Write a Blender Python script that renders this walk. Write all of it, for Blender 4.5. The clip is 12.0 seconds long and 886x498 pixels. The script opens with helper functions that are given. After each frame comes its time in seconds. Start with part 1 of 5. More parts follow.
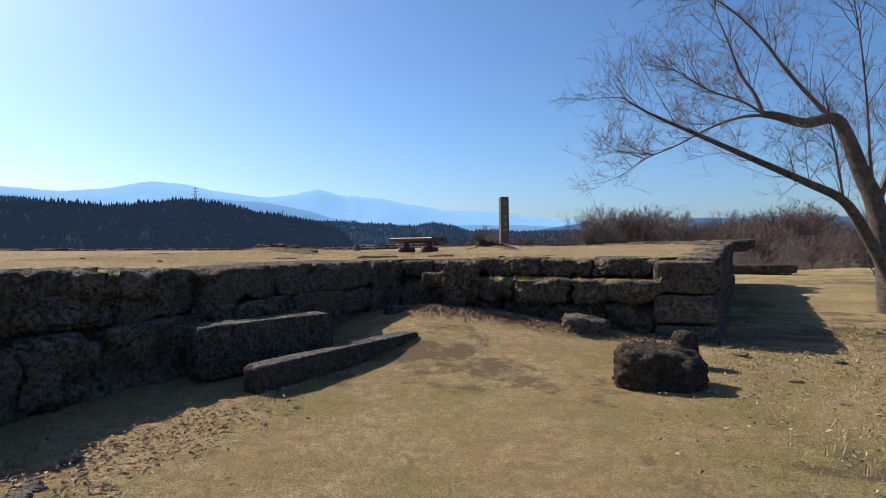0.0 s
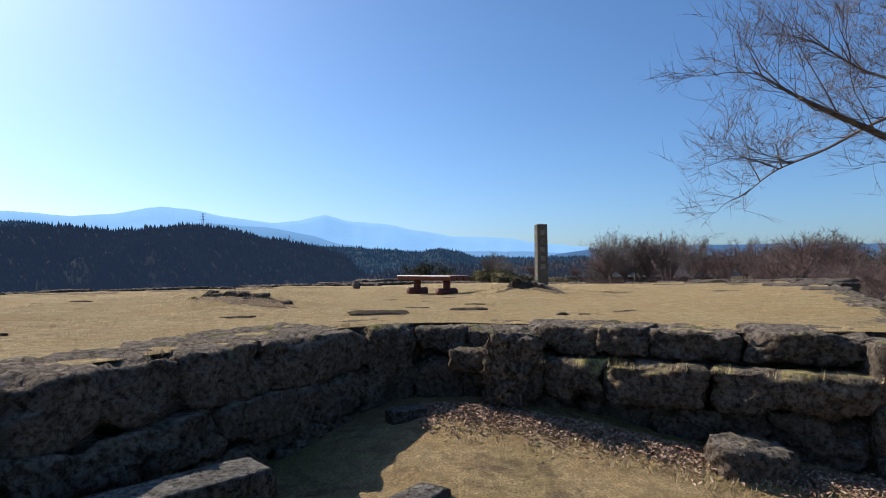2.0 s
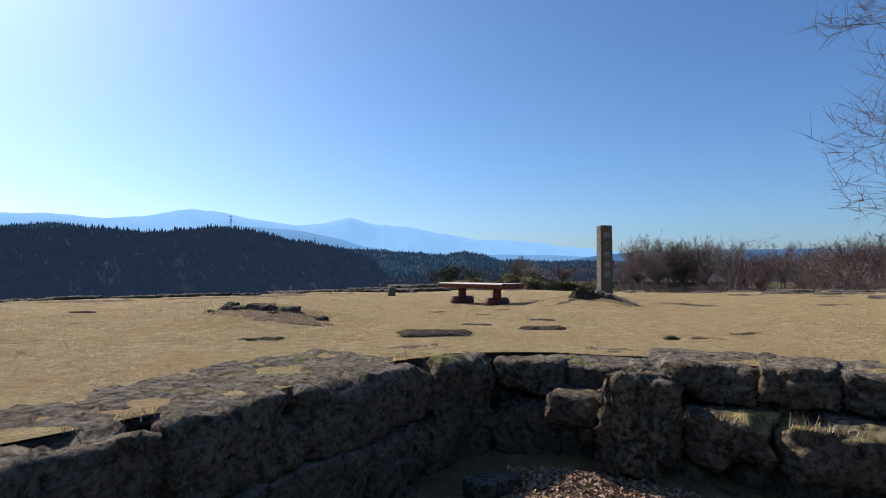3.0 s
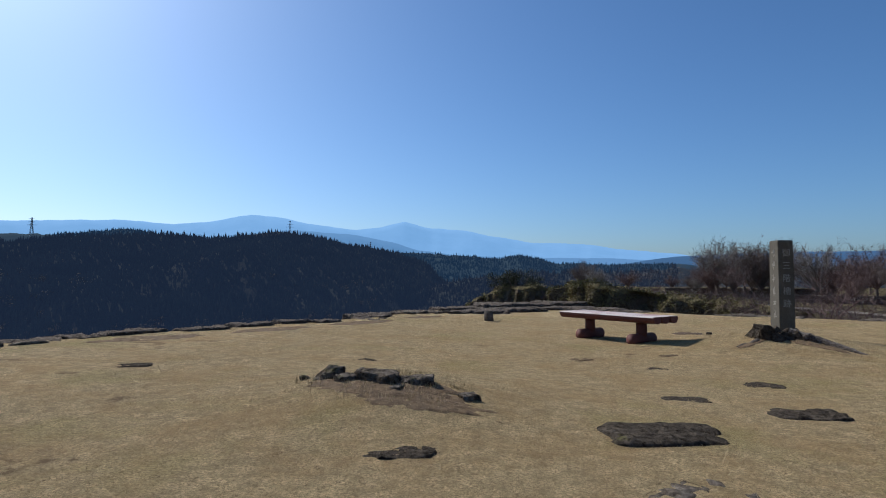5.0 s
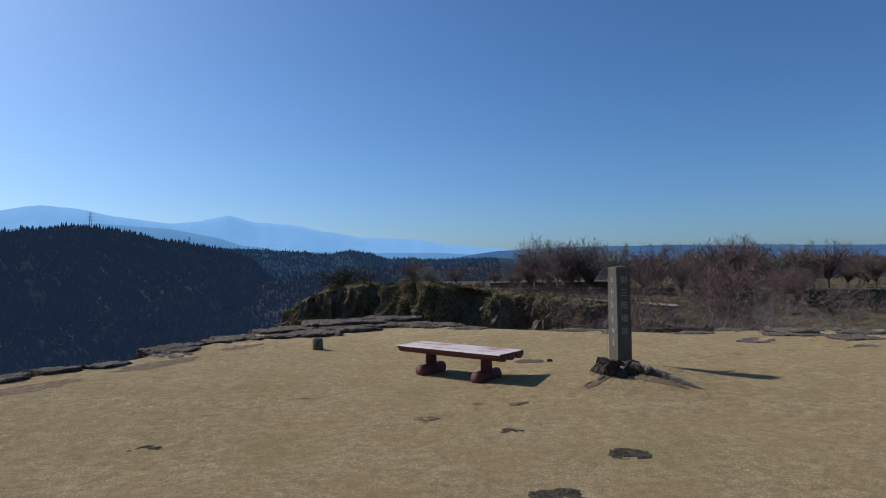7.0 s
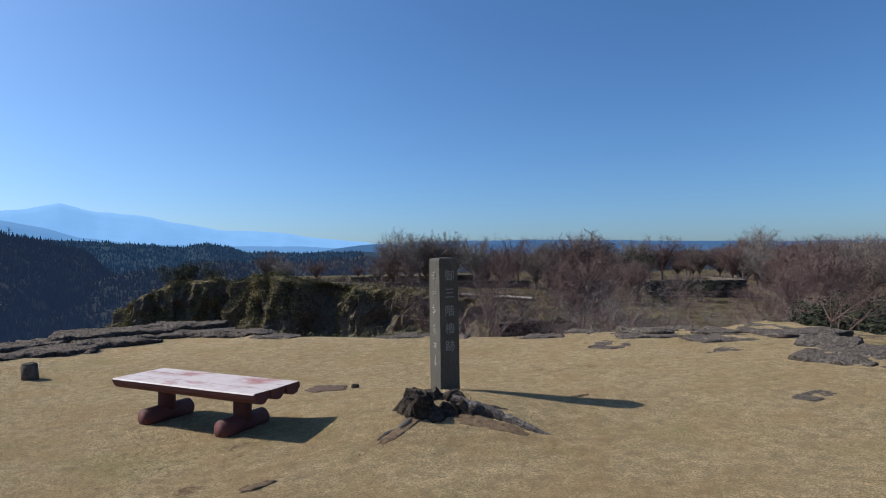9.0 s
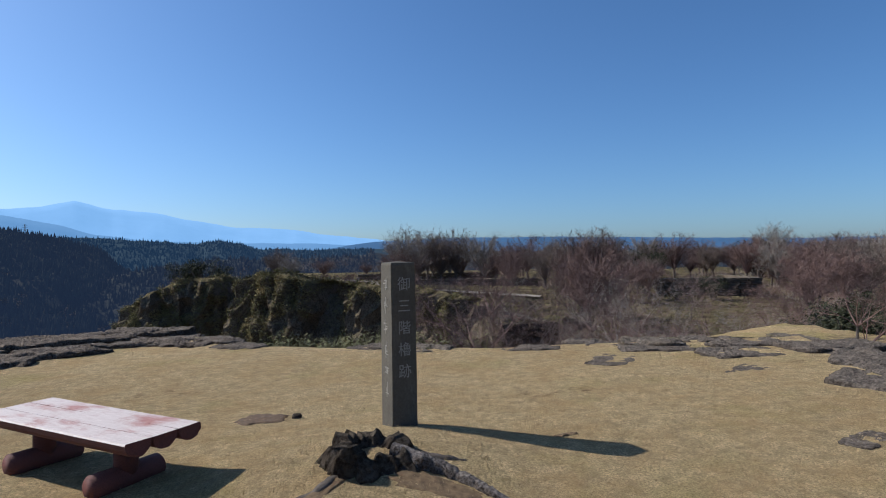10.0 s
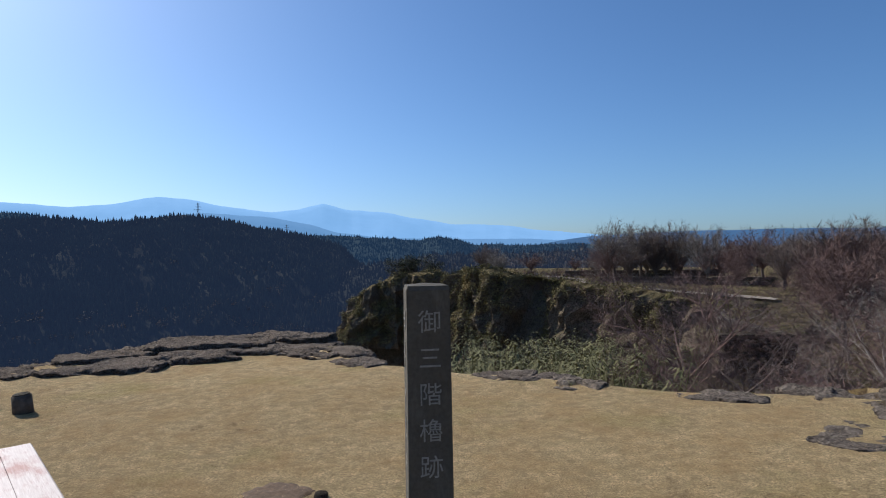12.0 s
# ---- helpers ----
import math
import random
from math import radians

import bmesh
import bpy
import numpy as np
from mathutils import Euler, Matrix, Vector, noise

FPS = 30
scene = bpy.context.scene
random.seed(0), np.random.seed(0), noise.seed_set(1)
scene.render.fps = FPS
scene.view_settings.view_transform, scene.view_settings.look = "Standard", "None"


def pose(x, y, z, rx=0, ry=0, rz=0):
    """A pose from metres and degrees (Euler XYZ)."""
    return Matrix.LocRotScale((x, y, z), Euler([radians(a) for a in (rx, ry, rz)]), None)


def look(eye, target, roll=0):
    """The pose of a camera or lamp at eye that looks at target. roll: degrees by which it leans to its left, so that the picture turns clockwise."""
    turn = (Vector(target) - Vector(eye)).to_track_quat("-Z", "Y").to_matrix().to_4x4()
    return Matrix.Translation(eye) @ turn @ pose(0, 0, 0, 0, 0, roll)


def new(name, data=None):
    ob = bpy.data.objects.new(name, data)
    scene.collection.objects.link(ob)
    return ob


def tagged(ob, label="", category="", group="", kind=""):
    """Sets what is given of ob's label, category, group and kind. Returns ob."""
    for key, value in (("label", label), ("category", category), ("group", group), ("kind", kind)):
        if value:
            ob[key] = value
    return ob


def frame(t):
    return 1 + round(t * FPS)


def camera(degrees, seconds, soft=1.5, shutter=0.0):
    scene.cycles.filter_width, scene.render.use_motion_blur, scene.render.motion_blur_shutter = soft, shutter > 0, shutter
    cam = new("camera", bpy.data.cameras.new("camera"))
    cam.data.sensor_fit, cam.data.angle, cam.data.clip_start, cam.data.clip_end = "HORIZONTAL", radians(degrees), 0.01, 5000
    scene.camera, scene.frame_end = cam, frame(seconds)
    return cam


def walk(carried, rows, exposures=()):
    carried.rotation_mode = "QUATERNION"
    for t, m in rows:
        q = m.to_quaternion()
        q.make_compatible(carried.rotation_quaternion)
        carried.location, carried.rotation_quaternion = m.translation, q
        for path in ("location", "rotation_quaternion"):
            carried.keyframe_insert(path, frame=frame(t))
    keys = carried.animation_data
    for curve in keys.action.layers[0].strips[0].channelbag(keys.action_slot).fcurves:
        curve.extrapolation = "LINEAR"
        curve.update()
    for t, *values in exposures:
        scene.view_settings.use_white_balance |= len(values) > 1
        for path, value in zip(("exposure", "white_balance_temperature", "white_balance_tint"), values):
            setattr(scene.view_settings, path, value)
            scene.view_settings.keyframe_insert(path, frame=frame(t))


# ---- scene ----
cam = camera(74.6, 12.0, 1.05)
LIGHTING = ((0.0, 0.57, 5400, 6), (2.5, 0.58, 5300, 5), (3.5, 0.36, 5250, 5), (4.5, 0.2, 5150, 4), (5.5, 0.0, 5000, 3), (6.2, -0.05, 4950, 3), (8.3, 0.25, 5000, 4), (10.0, 0.35, 5080, 4), (12.0, 0.3, 5200, 5))
PATH = [
    (0, (0.032, 1.138, 0.298), (0.049, 3.137, 0.273), -0.6),
    (0.5, (-0.001, 2.036, 0.384), (0.021, 4.036, 0.378), -0.5),
    (1, (-0.064, 2.962, 0.463), (-0.053, 4.962, 0.49), -0.4),
    (1.5, (-0.096, 3.833, 0.533), (-0.094, 5.832, 0.586), -0.5),
    (2, (-0.267, 4.662, 0.597), (-0.27, 6.661, 0.661), -0.4),
    (2.5, (-0.481, 5.504, 0.632), (-0.488, 7.502, 0.702), -0.0),
    (3, (-0.773, 6.158, 0.665), (-0.859, 8.155, 0.74), 0.0),
    (3.5, (-1.091, 6.716, 0.697), (-1.309, 8.702, 0.78), 0.1),
    (3.7, (-1.187, 6.957, 0.736), (-1.442, 8.939, 0.81), -0.4),
    (5.3, (-2.149, 8.471, 1.234), (-2.419, 10.45, 1.333), -0.0),
    (5.5, (-2.206, 8.591, 1.394), (-2.469, 10.569, 1.525), -0.0),
    (6, (-2.279, 8.77, 1.594), (-2.391, 10.763, 1.722), -0.1),
    (6.2, (-2.294, 8.822, 1.593), (-2.31, 10.819, 1.706), -0.1),
    (6.5, (-2.252, 8.994, 1.588), (-2.124, 10.988, 1.678), -0.1),
    (6.7, (-2.177, 9.165, 1.585), (-1.974, 11.154, 1.662), -0.4),
    (8.3, (-1.156, 11.064, 1.552), (-0.541, 12.966, 1.594), -0.8),
    (8.5, (-0.98, 11.269, 1.558), (-0.332, 13.16, 1.599), -0.6),
    (9, (-0.474, 11.792, 1.539), (0.268, 13.649, 1.577), -0.9),
    (9.5, (0.02, 12.292, 1.593), (0.778, 14.142, 1.62), -1.1),
    (10, (0.462, 12.76, 1.6), (1.169, 14.631, 1.628), -0.9),
    (10.5, (0.956, 13.169, 1.655), (1.422, 15.114, 1.685), -0.9),
    (11, (1.364, 13.653, 1.678), (1.639, 15.634, 1.7), -1.3),
    (11.5, (1.795, 14.104, 1.701), (1.926, 16.1, 1.72), -1.4),
    (12, (2.031, 14.606, 1.719), (2.029, 16.606, 1.741), -0.9),
]
walk(cam, [(t, look(eye, target, roll)) for t, eye, target, roll in PATH], LIGHTING)

# ---- world, sun, light ----
SUN_AZ = 51.0      # degrees to the left of +y
SUN_EL = 37.5
world = bpy.data.worlds.new("world")
scene.world = world
world.use_nodes = True
wn = world.node_tree
sky = wn.nodes.new("ShaderNodeTexSky")
sky.sky_type = 'NISHITA'
sky.sun_disc = False
sky.sun_elevation = radians(SUN_EL)
sky.sun_rotation = radians(-SUN_AZ)
sky.altitude = 900
sky.air_density = 1.0
sky.dust_density = 2.1
sky.ozone_density = 4.2
bg = wn.nodes["Background"]
bg.inputs["Strength"].default_value = 0.08
wn.links.new(sky.outputs[0], bg.inputs["Color"])

sun_data = bpy.data.lights.new("sun", 'SUN')
sun_data.energy = 5.0
sun_data.angle = radians(0.5)
sun_data.color = (1.0, 0.81, 0.62)
sun = new("sun", sun_data)
sd = Vector((-math.sin(radians(SUN_AZ)) * math.cos(radians(SUN_EL)), math.cos(radians(SUN_AZ)) * math.cos(radians(SUN_EL)), math.sin(radians(SUN_EL))))
sun.matrix_world = look((-30, 40, 40), Vector((-30, 40, 40)) - sd)


# ---- materials ----
class Nodes:
    """Short hand for a node material."""

    def __init__(self, name):
        self.mat = bpy.data.materials.new(name)
        self.mat.use_nodes = True
        self.tree = self.mat.node_tree
        self.bsdf = self.tree.nodes["Principled BSDF"]
        self.geo = self.tree.nodes.new("ShaderNodeTexCoord").outputs["Object"]
        self.pos = self.tree.nodes.new("ShaderNodeNewGeometry")

    def put(self, socket, value):
        if isinstance(value, bpy.types.NodeSocket):
            self.tree.links.new(value, socket)
        elif isinstance(value, tuple) and len(value) == 3:
            socket.default_value = (*value, 1)
        else:
            socket.default_value = value

    def noise(self, scale, detail=4.0, rough=0.55, vec=None, warp=0.0):
        n = self.tree.nodes.new("ShaderNodeTexNoise")
        n.inputs["Scale"].default_value = scale
        n.inputs["Detail"].default_value = detail
        n.inputs["Roughness"].default_value = rough
        n.inputs["Distortion"].default_value = warp
        self.tree.links.new(vec or self.pos.outputs["Position"], n.inputs["Vector"])
        return n.outputs["Fac"]

    def voronoi(self, scale, feature='F1', vec=None):
        n = self.tree.nodes.new("ShaderNodeTexVoronoi")
        n.feature = feature
        n.inputs["Scale"].default_value = scale
        self.tree.links.new(vec or self.pos.outputs["Position"], n.inputs["Vector"])
        return n.outputs["Distance"]

    def stretch(self, sx, sy, sz, vec=None):
        n = self.tree.nodes.new("ShaderNodeMapping")
        n.inputs["Scale"].default_value = (sx, sy, sz)
        self.tree.links.new(vec or self.geo, n.inputs["Vector"])
        return n.outputs["Vector"]

    def ramp(self, fac, *stops):
        n = self.tree.nodes.new("ShaderNodeValToRGB")
        e = n.color_ramp.elements
        while len(e) < len(stops):
            e.new(0.5)
        for el, (p, c) in zip(e, stops):
            el.position = p
            el.color = (*c, 1) if isinstance(c, tuple) else (c, c, c, 1)
        self.tree.links.new(fac, n.inputs["Fac"])
        return n.outputs["Color"]

    def mix(self, fac, a, b, kind='MIX'):
        n = self.tree.nodes.new("ShaderNodeMix")
        n.data_type = 'RGBA'
        n.blend_type = kind
        self.put(n.inputs["Factor"], fac)
        self.put(n.inputs["A"], a)
        self.put(n.inputs["B"], b)
        return n.outputs["Result"]

    def math(self, op, a, b=0.0):
        n = self.tree.nodes.new("ShaderNodeMath")
        n.operation = op
        self.put(n.inputs[0], a)
        self.put(n.inputs[1], b)
        return n.outputs[0]

    def random(self):
        return self.tree.nodes.new("ShaderNodeObjectInfo").outputs["Random"]

    def island(self):
        return self.pos.outputs["Random Per Island"]

    def up(self):
        n = self.tree.nodes.new("ShaderNodeSeparateXYZ")
        self.tree.links.new(self.pos.outputs["Normal"], n.inputs[0])
        return n.outputs["Z"]

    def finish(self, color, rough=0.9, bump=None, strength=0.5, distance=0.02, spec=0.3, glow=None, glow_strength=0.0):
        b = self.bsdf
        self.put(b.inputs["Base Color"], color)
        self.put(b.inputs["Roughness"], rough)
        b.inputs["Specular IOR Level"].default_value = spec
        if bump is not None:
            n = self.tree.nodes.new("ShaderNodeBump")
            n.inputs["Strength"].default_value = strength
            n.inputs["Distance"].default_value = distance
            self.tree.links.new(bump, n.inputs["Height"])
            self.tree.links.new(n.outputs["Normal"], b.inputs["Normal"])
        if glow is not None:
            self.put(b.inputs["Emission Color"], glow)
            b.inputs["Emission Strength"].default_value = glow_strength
        return self.mat


def turf(name, dry, green, dirt, green_at, dirt_at):
    m = Nodes(name)
    fine = m.noise(60, 8, 0.85)
    mid = m.noise(8, 8, 0.78)
    big = m.noise(0.55, 5, 0.65)
    straw = m.ramp(fine, (0.36, tuple(c * 0.16 for c in dry)), (0.49, dry), (0.60, tuple(min(1, c * 1.6) for c in dry)))
    straw = m.mix(m.ramp(mid, (0.40, 0.0), (0.60, 0.7)), straw, tuple(c * 0.5 for c in dry))
    straw = m.mix(m.ramp(m.noise(1.3, 7, 0.75), (0.44, 0.0), (0.62, 0.5)), straw, (dry[0] * 0.74, dry[1] * 0.64, dry[2] * 0.52))
    c = m.mix(m.ramp(big, (green_at - 0.06, 0.0), (green_at + 0.14, 0.8)), straw, m.ramp(fine, (0.36, tuple(g * 0.3 for g in green)), (0.58, tuple(g * 1.7 for g in green))))
    patch = m.math('MULTIPLY', m.noise(1.7, 8, 0.75, warp=0.4), m.ramp(m.noise(0.23, 3), (0.3, 0.6), (0.7, 1.25)))
    c = m.mix(m.ramp(patch, (dirt_at, 0.0), (dirt_at + 0.09, 0.85)), c, m.mix(mid, dirt, tuple(d * 1.8 for d in dirt)))
    speck = m.noise(17, 6, 0.8, warp=0.6)
    c = m.mix(m.ramp(speck, (0.60, 0.0), (0.66, 0.7)), c, tuple(d * 0.8 for d in dirt))
    h = m.math('ADD', m.noise(110, 5, 0.85), m.math('MULTIPLY', mid, 2.2))
    return m.finish(c, 0.97, h, 1.0, 0.06, 0.05)


M_TURF = turf("dry_turf", (0.66, 0.495, 0.265), (0.34, 0.285, 0.11), (0.15, 0.10, 0.055), 0.6, 0.62)
M_GROUND = turf("rough_ground", (0.62, 0.46, 0.24), (0.28, 0.24, 0.085), (0.15, 0.108, 0.066), 0.50, 0.50)


def stone(name, dark, light, lichen_lit_top, moss, moss_amount, scale=1.0, rnd=True, pale=0.75):
    m = Nodes(name)
    a = m.noise(3.2 * scale, 8, 0.68)
    b = m.noise(24 * scale, 6, 0.72)
    c = m.ramp(a, (0.3, dark), (0.62, light))
    c = m.mix(m.ramp(b, (0.40, 0.85), (0.55, 0.0)), c, tuple(v * 0.3 for v in dark))
    c = m.mix(m.ramp(m.noise(6.5 * scale, 6, 0.75), (0.55, 0.0), (0.66, 0.3)), c, lichen_lit_top)
    c = m.mix(m.ramp(m.noise(30 * scale, 5, 0.75), (0.56, 0.0), (0.66, 0.35)), c, lichen_lit_top)
    if rnd:
        c = m.mix(m.math('MULTIPLY', m.random(), 0.45), c, tuple(v * 0.55 for v in light))
    # Paler upward faces: lichen, plus sunlight on the tops put into the colour.
    top = m.math('MULTIPLY', m.ramp(m.up(), (0.55, 0.0), (0.9, 1.0)), m.ramp(m.noise(5.0, 7, 0.75), (0.32, 0.15), (0.6, 1.0)))
    c = m.mix(m.math('MULTIPLY', top, pale), c, m.ramp(b, (0.36, tuple(v * 0.4 for v in lichen_lit_top)), (0.58, lichen_lit_top)))
    m_up = m.math('MULTIPLY', m.ramp(m.up(), (0.35, 0.0), (0.85, 1.0)), m.ramp(m.noise(2.3, 5, 0.7), (0.62 - moss_amount, 0.0), (0.72 - moss_amount * 0.5, 1.0)))
    c = m.mix(m_up, c, m.mix(b, moss, tuple(v * 1.9 for v in moss)))
    pits = m.ramp(m.noise(15 * scale, 8, 0.8, warp=0.5), (0.34, 0.0), (0.46, 1.0))
    c = m.mix(pits, tuple(v * 0.5 for v in dark), c)
    h = m.math('ADD', m.math('MULTIPLY', a, 2.4), m.math('ADD', m.math('ADD', b, pits), m.voronoi(11 * scale)))
    return m.finish(c, 1.0, h, 0.9, 0.05, 0.0)


M_STONE = stone("weathered_tuff", (0.095, 0.073, 0.054), (0.235, 0.185, 0.138), (0.33, 0.28, 0.225), (0.16, 0.15, 0.045), 0.06, 1.0, True, 0.8)
M_STONE_MOSS = stone("mossy_tuff", (0.095, 0.073, 0.054), (0.235, 0.185, 0.138), (0.28, 0.235, 0.18), (0.30, 0.245, 0.085), 0.14, 1.0, True, 0.6)
M_PLATE = stone("lichened_bedrock", (0.07, 0.055, 0.044), (0.19, 0.155, 0.125), (0.46, 0.385, 0.31), (0.16, 0.13, 0.06), -0.1, 1.6, True, 0.5)
M_SLAB = stone("grey_slab_stone", (0.07, 0.055, 0.042), (0.17, 0.138, 0.105), (0.36, 0.34, 0.30), (0.16, 0.15, 0.05), 0.02, 1.3)
M_ROCK = stone("dark_rock", (0.055, 0.042, 0.032), (0.14, 0.112, 0.085), (0.21, 0.18, 0.14), (0.13, 0.12, 0.045), 0.0, 1.2, True, 0.3)


def plain(name, a, b, scale=8.0, rough=0.85, strength=0.3, distance=0.01):
    m = Nodes(name)
    n = m.noise(scale, 6, 0.65)
    c = m.ramp(n, (0.3, a), (0.7, b))
    return m.finish(c, rough, m.noise(scale * 5, 5, 0.7), strength, distance, 0.25)




def pillar_stone():
    m = Nodes("dressed_pillar_stone")
    a, b = m.noise(2.6, 6, 0.6), m.noise(45, 6, 0.7)
    c = m.ramp(a, (0.3, (0.085, 0.074, 0.058)), (0.7, (0.125, 0.112, 0.088)))
    c = m.mix(m.ramp(b, (0.35, 0.5), (0.6, 0.0)), c, (0.06, 0.052, 0.042))
    c = m.mix(m.ramp(m.noise(9, 7, 0.75, m.stretch(1, 1, 0.25)), (0.54, 0.0), (0.68, 0.5)), c, (0.16, 0.148, 0.12))
    return m.finish(c, 0.9, b, 0.5, 0.006, 0.2)


M_PILLAR = pillar_stone()
M_ENGRAVE = plain("engraved_pale_stone", (0.20, 0.185, 0.16), (0.36, 0.335, 0.29), 60)
M_BARK = plain("grey_brown_bark", (0.055, 0.042, 0.033), (0.18, 0.145, 0.115), 9, 0.9, 0.9, 0.03)
M_TWIG = plain("bare_twig", (0.11, 0.082, 0.066), (0.21, 0.16, 0.13), 3)
M_TWIG_RED = plain("reddish_bare_twig", (0.115, 0.072, 0.06), (0.21, 0.135, 0.112), 3)
M_TWIG_GREY = plain("grey_bare_twig", (0.17, 0.145, 0.12), (0.33, 0.285, 0.24), 3)
M_LEAF_DARK = plain("dark_evergreen_leaf", (0.022, 0.025, 0.012), (0.055, 0.056, 0.026), 2.0)
M_LEAF_OLIVE = plain("olive_bamboo_leaf", (0.085, 0.085, 0.035), (0.21, 0.19, 0.08), 1.2)
M_CLIFF = stone("cliff_rock", (0.075, 0.06, 0.042), (0.19, 0.15, 0.105), (0.28, 0.235, 0.17), (0.13, 0.11, 0.045), 0.12, 0.3, False, 0.25)
M_PATH = plain("pale_gravel_path", (0.22, 0.185, 0.14), (0.34, 0.29, 0.22), 4)
M_STEEL = plain("grey_steel", (0.20, 0.21, 0.22), (0.28, 0.29, 0.30), 3, 0.5)


def litter():
    m = Nodes("dead_leaves")
    c = m.ramp(m.island(), (0.0, (0.15, 0.085, 0.055)), (0.5, (0.31, 0.20, 0.13)), (1.0, (0.50, 0.36, 0.25)))
    return m.finish(c, 0.8, None, spec=0.2)


M_LITTER = litter()


def straw():
    m = Nodes("straw_blades")
    c = m.ramp(m.island(), (0.0, (0.24, 0.175, 0.08)), (0.4, (0.46, 0.345, 0.175)), (0.85, (0.62, 0.475, 0.265)), (1.0, (0.30, 0.265, 0.105)))
    return m.finish(c, 0.85, None, spec=0.15)


M_STRAW = straw()


def painted_wood():
    m = Nodes("red_painted_wood")
    grain = m.noise(9, 8, 0.7, m.stretch(1, 14, 14), 0.5)
    return m.finish(m.ramp(grain, (0.3, (0.065, 0.022, 0.018)), (0.7, (0.14, 0.05, 0.04))), 0.75, grain, 0.4, 0.006)


def worn_wood():
    m = Nodes("worn_red_paint_on_wood")
    grain = m.noise(7, 9, 0.75, m.stretch(1, 16, 16), 0.4)
    wear = m.noise(2.2, 5, 0.6, m.stretch(1.0, 1.6, 1))
    paint = m.ramp(grain, (0.3, (0.26, 0.10, 0.08)), (0.7, (0.40, 0.20, 0.16)))
    bare = m.ramp(grain, (0.3, (0.42, 0.33, 0.29)), (0.7, (0.66, 0.58, 0.53)))
    return m.finish(m.mix(m.ramp(m.math('ADD', wear, m.math('MULTIPLY', grain, 0.25)), (0.44, 0.0), (0.62, 1.0)), paint, bare), 0.6, grain, 0.35, 0.005, 0.4)


M_BENCH, M_BENCH_TOP = painted_wood(), worn_wood()


def wood_hill(name, dark, light, scale, haze_glow=0.0):
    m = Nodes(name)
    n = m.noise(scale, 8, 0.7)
    # Aerial haze is put in as a faint blue emission on these slopes.
    return m.finish(m.ramp(n, (0.35, dark), (0.68, light)), 1.0, n, 1.0, 3.0, 0.0, (0.40, 0.53, 0.95) if haze_glow else None, haze_glow)


M_HILL = wood_hill("hazy_wooded_slope", (0.02, 0.024, 0.02), (0.045, 0.042, 0.032), 0.06, 0.028)
M_CONIFER = wood_hill("hazy_cedar_needles", (0.02, 0.025, 0.02), (0.05, 0.05, 0.036), 0.02, 0.028)
M_BRUSHLAND = wood_hill("brush_covered_slope", (0.10, 0.078, 0.046), (0.27, 0.225, 0.12), 0.5)


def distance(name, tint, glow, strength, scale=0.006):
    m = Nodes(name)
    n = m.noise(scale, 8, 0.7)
    # Haze is painted in: a bluish base colour plus a steady blue emission.
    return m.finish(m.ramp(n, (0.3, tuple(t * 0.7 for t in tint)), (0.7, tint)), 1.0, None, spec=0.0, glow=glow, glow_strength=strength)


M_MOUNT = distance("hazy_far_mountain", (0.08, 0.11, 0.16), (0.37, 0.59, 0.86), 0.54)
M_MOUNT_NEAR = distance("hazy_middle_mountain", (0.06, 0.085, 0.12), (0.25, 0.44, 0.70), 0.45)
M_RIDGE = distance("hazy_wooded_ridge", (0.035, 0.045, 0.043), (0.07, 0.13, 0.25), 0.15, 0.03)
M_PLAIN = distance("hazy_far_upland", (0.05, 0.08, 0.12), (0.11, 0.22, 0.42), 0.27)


# ---- mesh helpers ----
def sm(a, b, v):
    v = min(1.0, max(0.0, (v - a) / (b - a)))
    return v * v * (3 - 2 * v)


def nz(x, y, z=0.0, s=1.0):
    return noise.noise(Vector((x * s, y * s, z * s)))


def mesh_data(name, verts, faces, mat, smooth=True):
    me = bpy.data.meshes.new(name)
    me.from_pydata(verts, [], faces)
    me.materials.append(mat)
    if smooth:
        me.polygons.foreach_set("use_smooth", [True] * len(me.polygons))
    me.update()
    return me


def solid(name, verts, faces, mat, parent=None, smooth=True, label=""):
    ob = new(name, mesh_data(name, verts, faces, mat, smooth))
    ob.parent = parent
    if label:
        tagged(ob, label)
    return ob


def part(name, bm, mat, parent=None, label="", smooth=False):
    me = bpy.data.meshes.new(name)
    bm.to_mesh(me)
    bm.free()
    me.materials.append(mat)
    if smooth:
        me.polygons.foreach_set("use_smooth", [True] * len(me.polygons))
    ob = new(name, me)
    ob.parent = parent
    if label:
        tagged(ob, label)
    return ob


def empty(name, m):
    ob = new(name)
    ob.matrix_world = m
    return ob


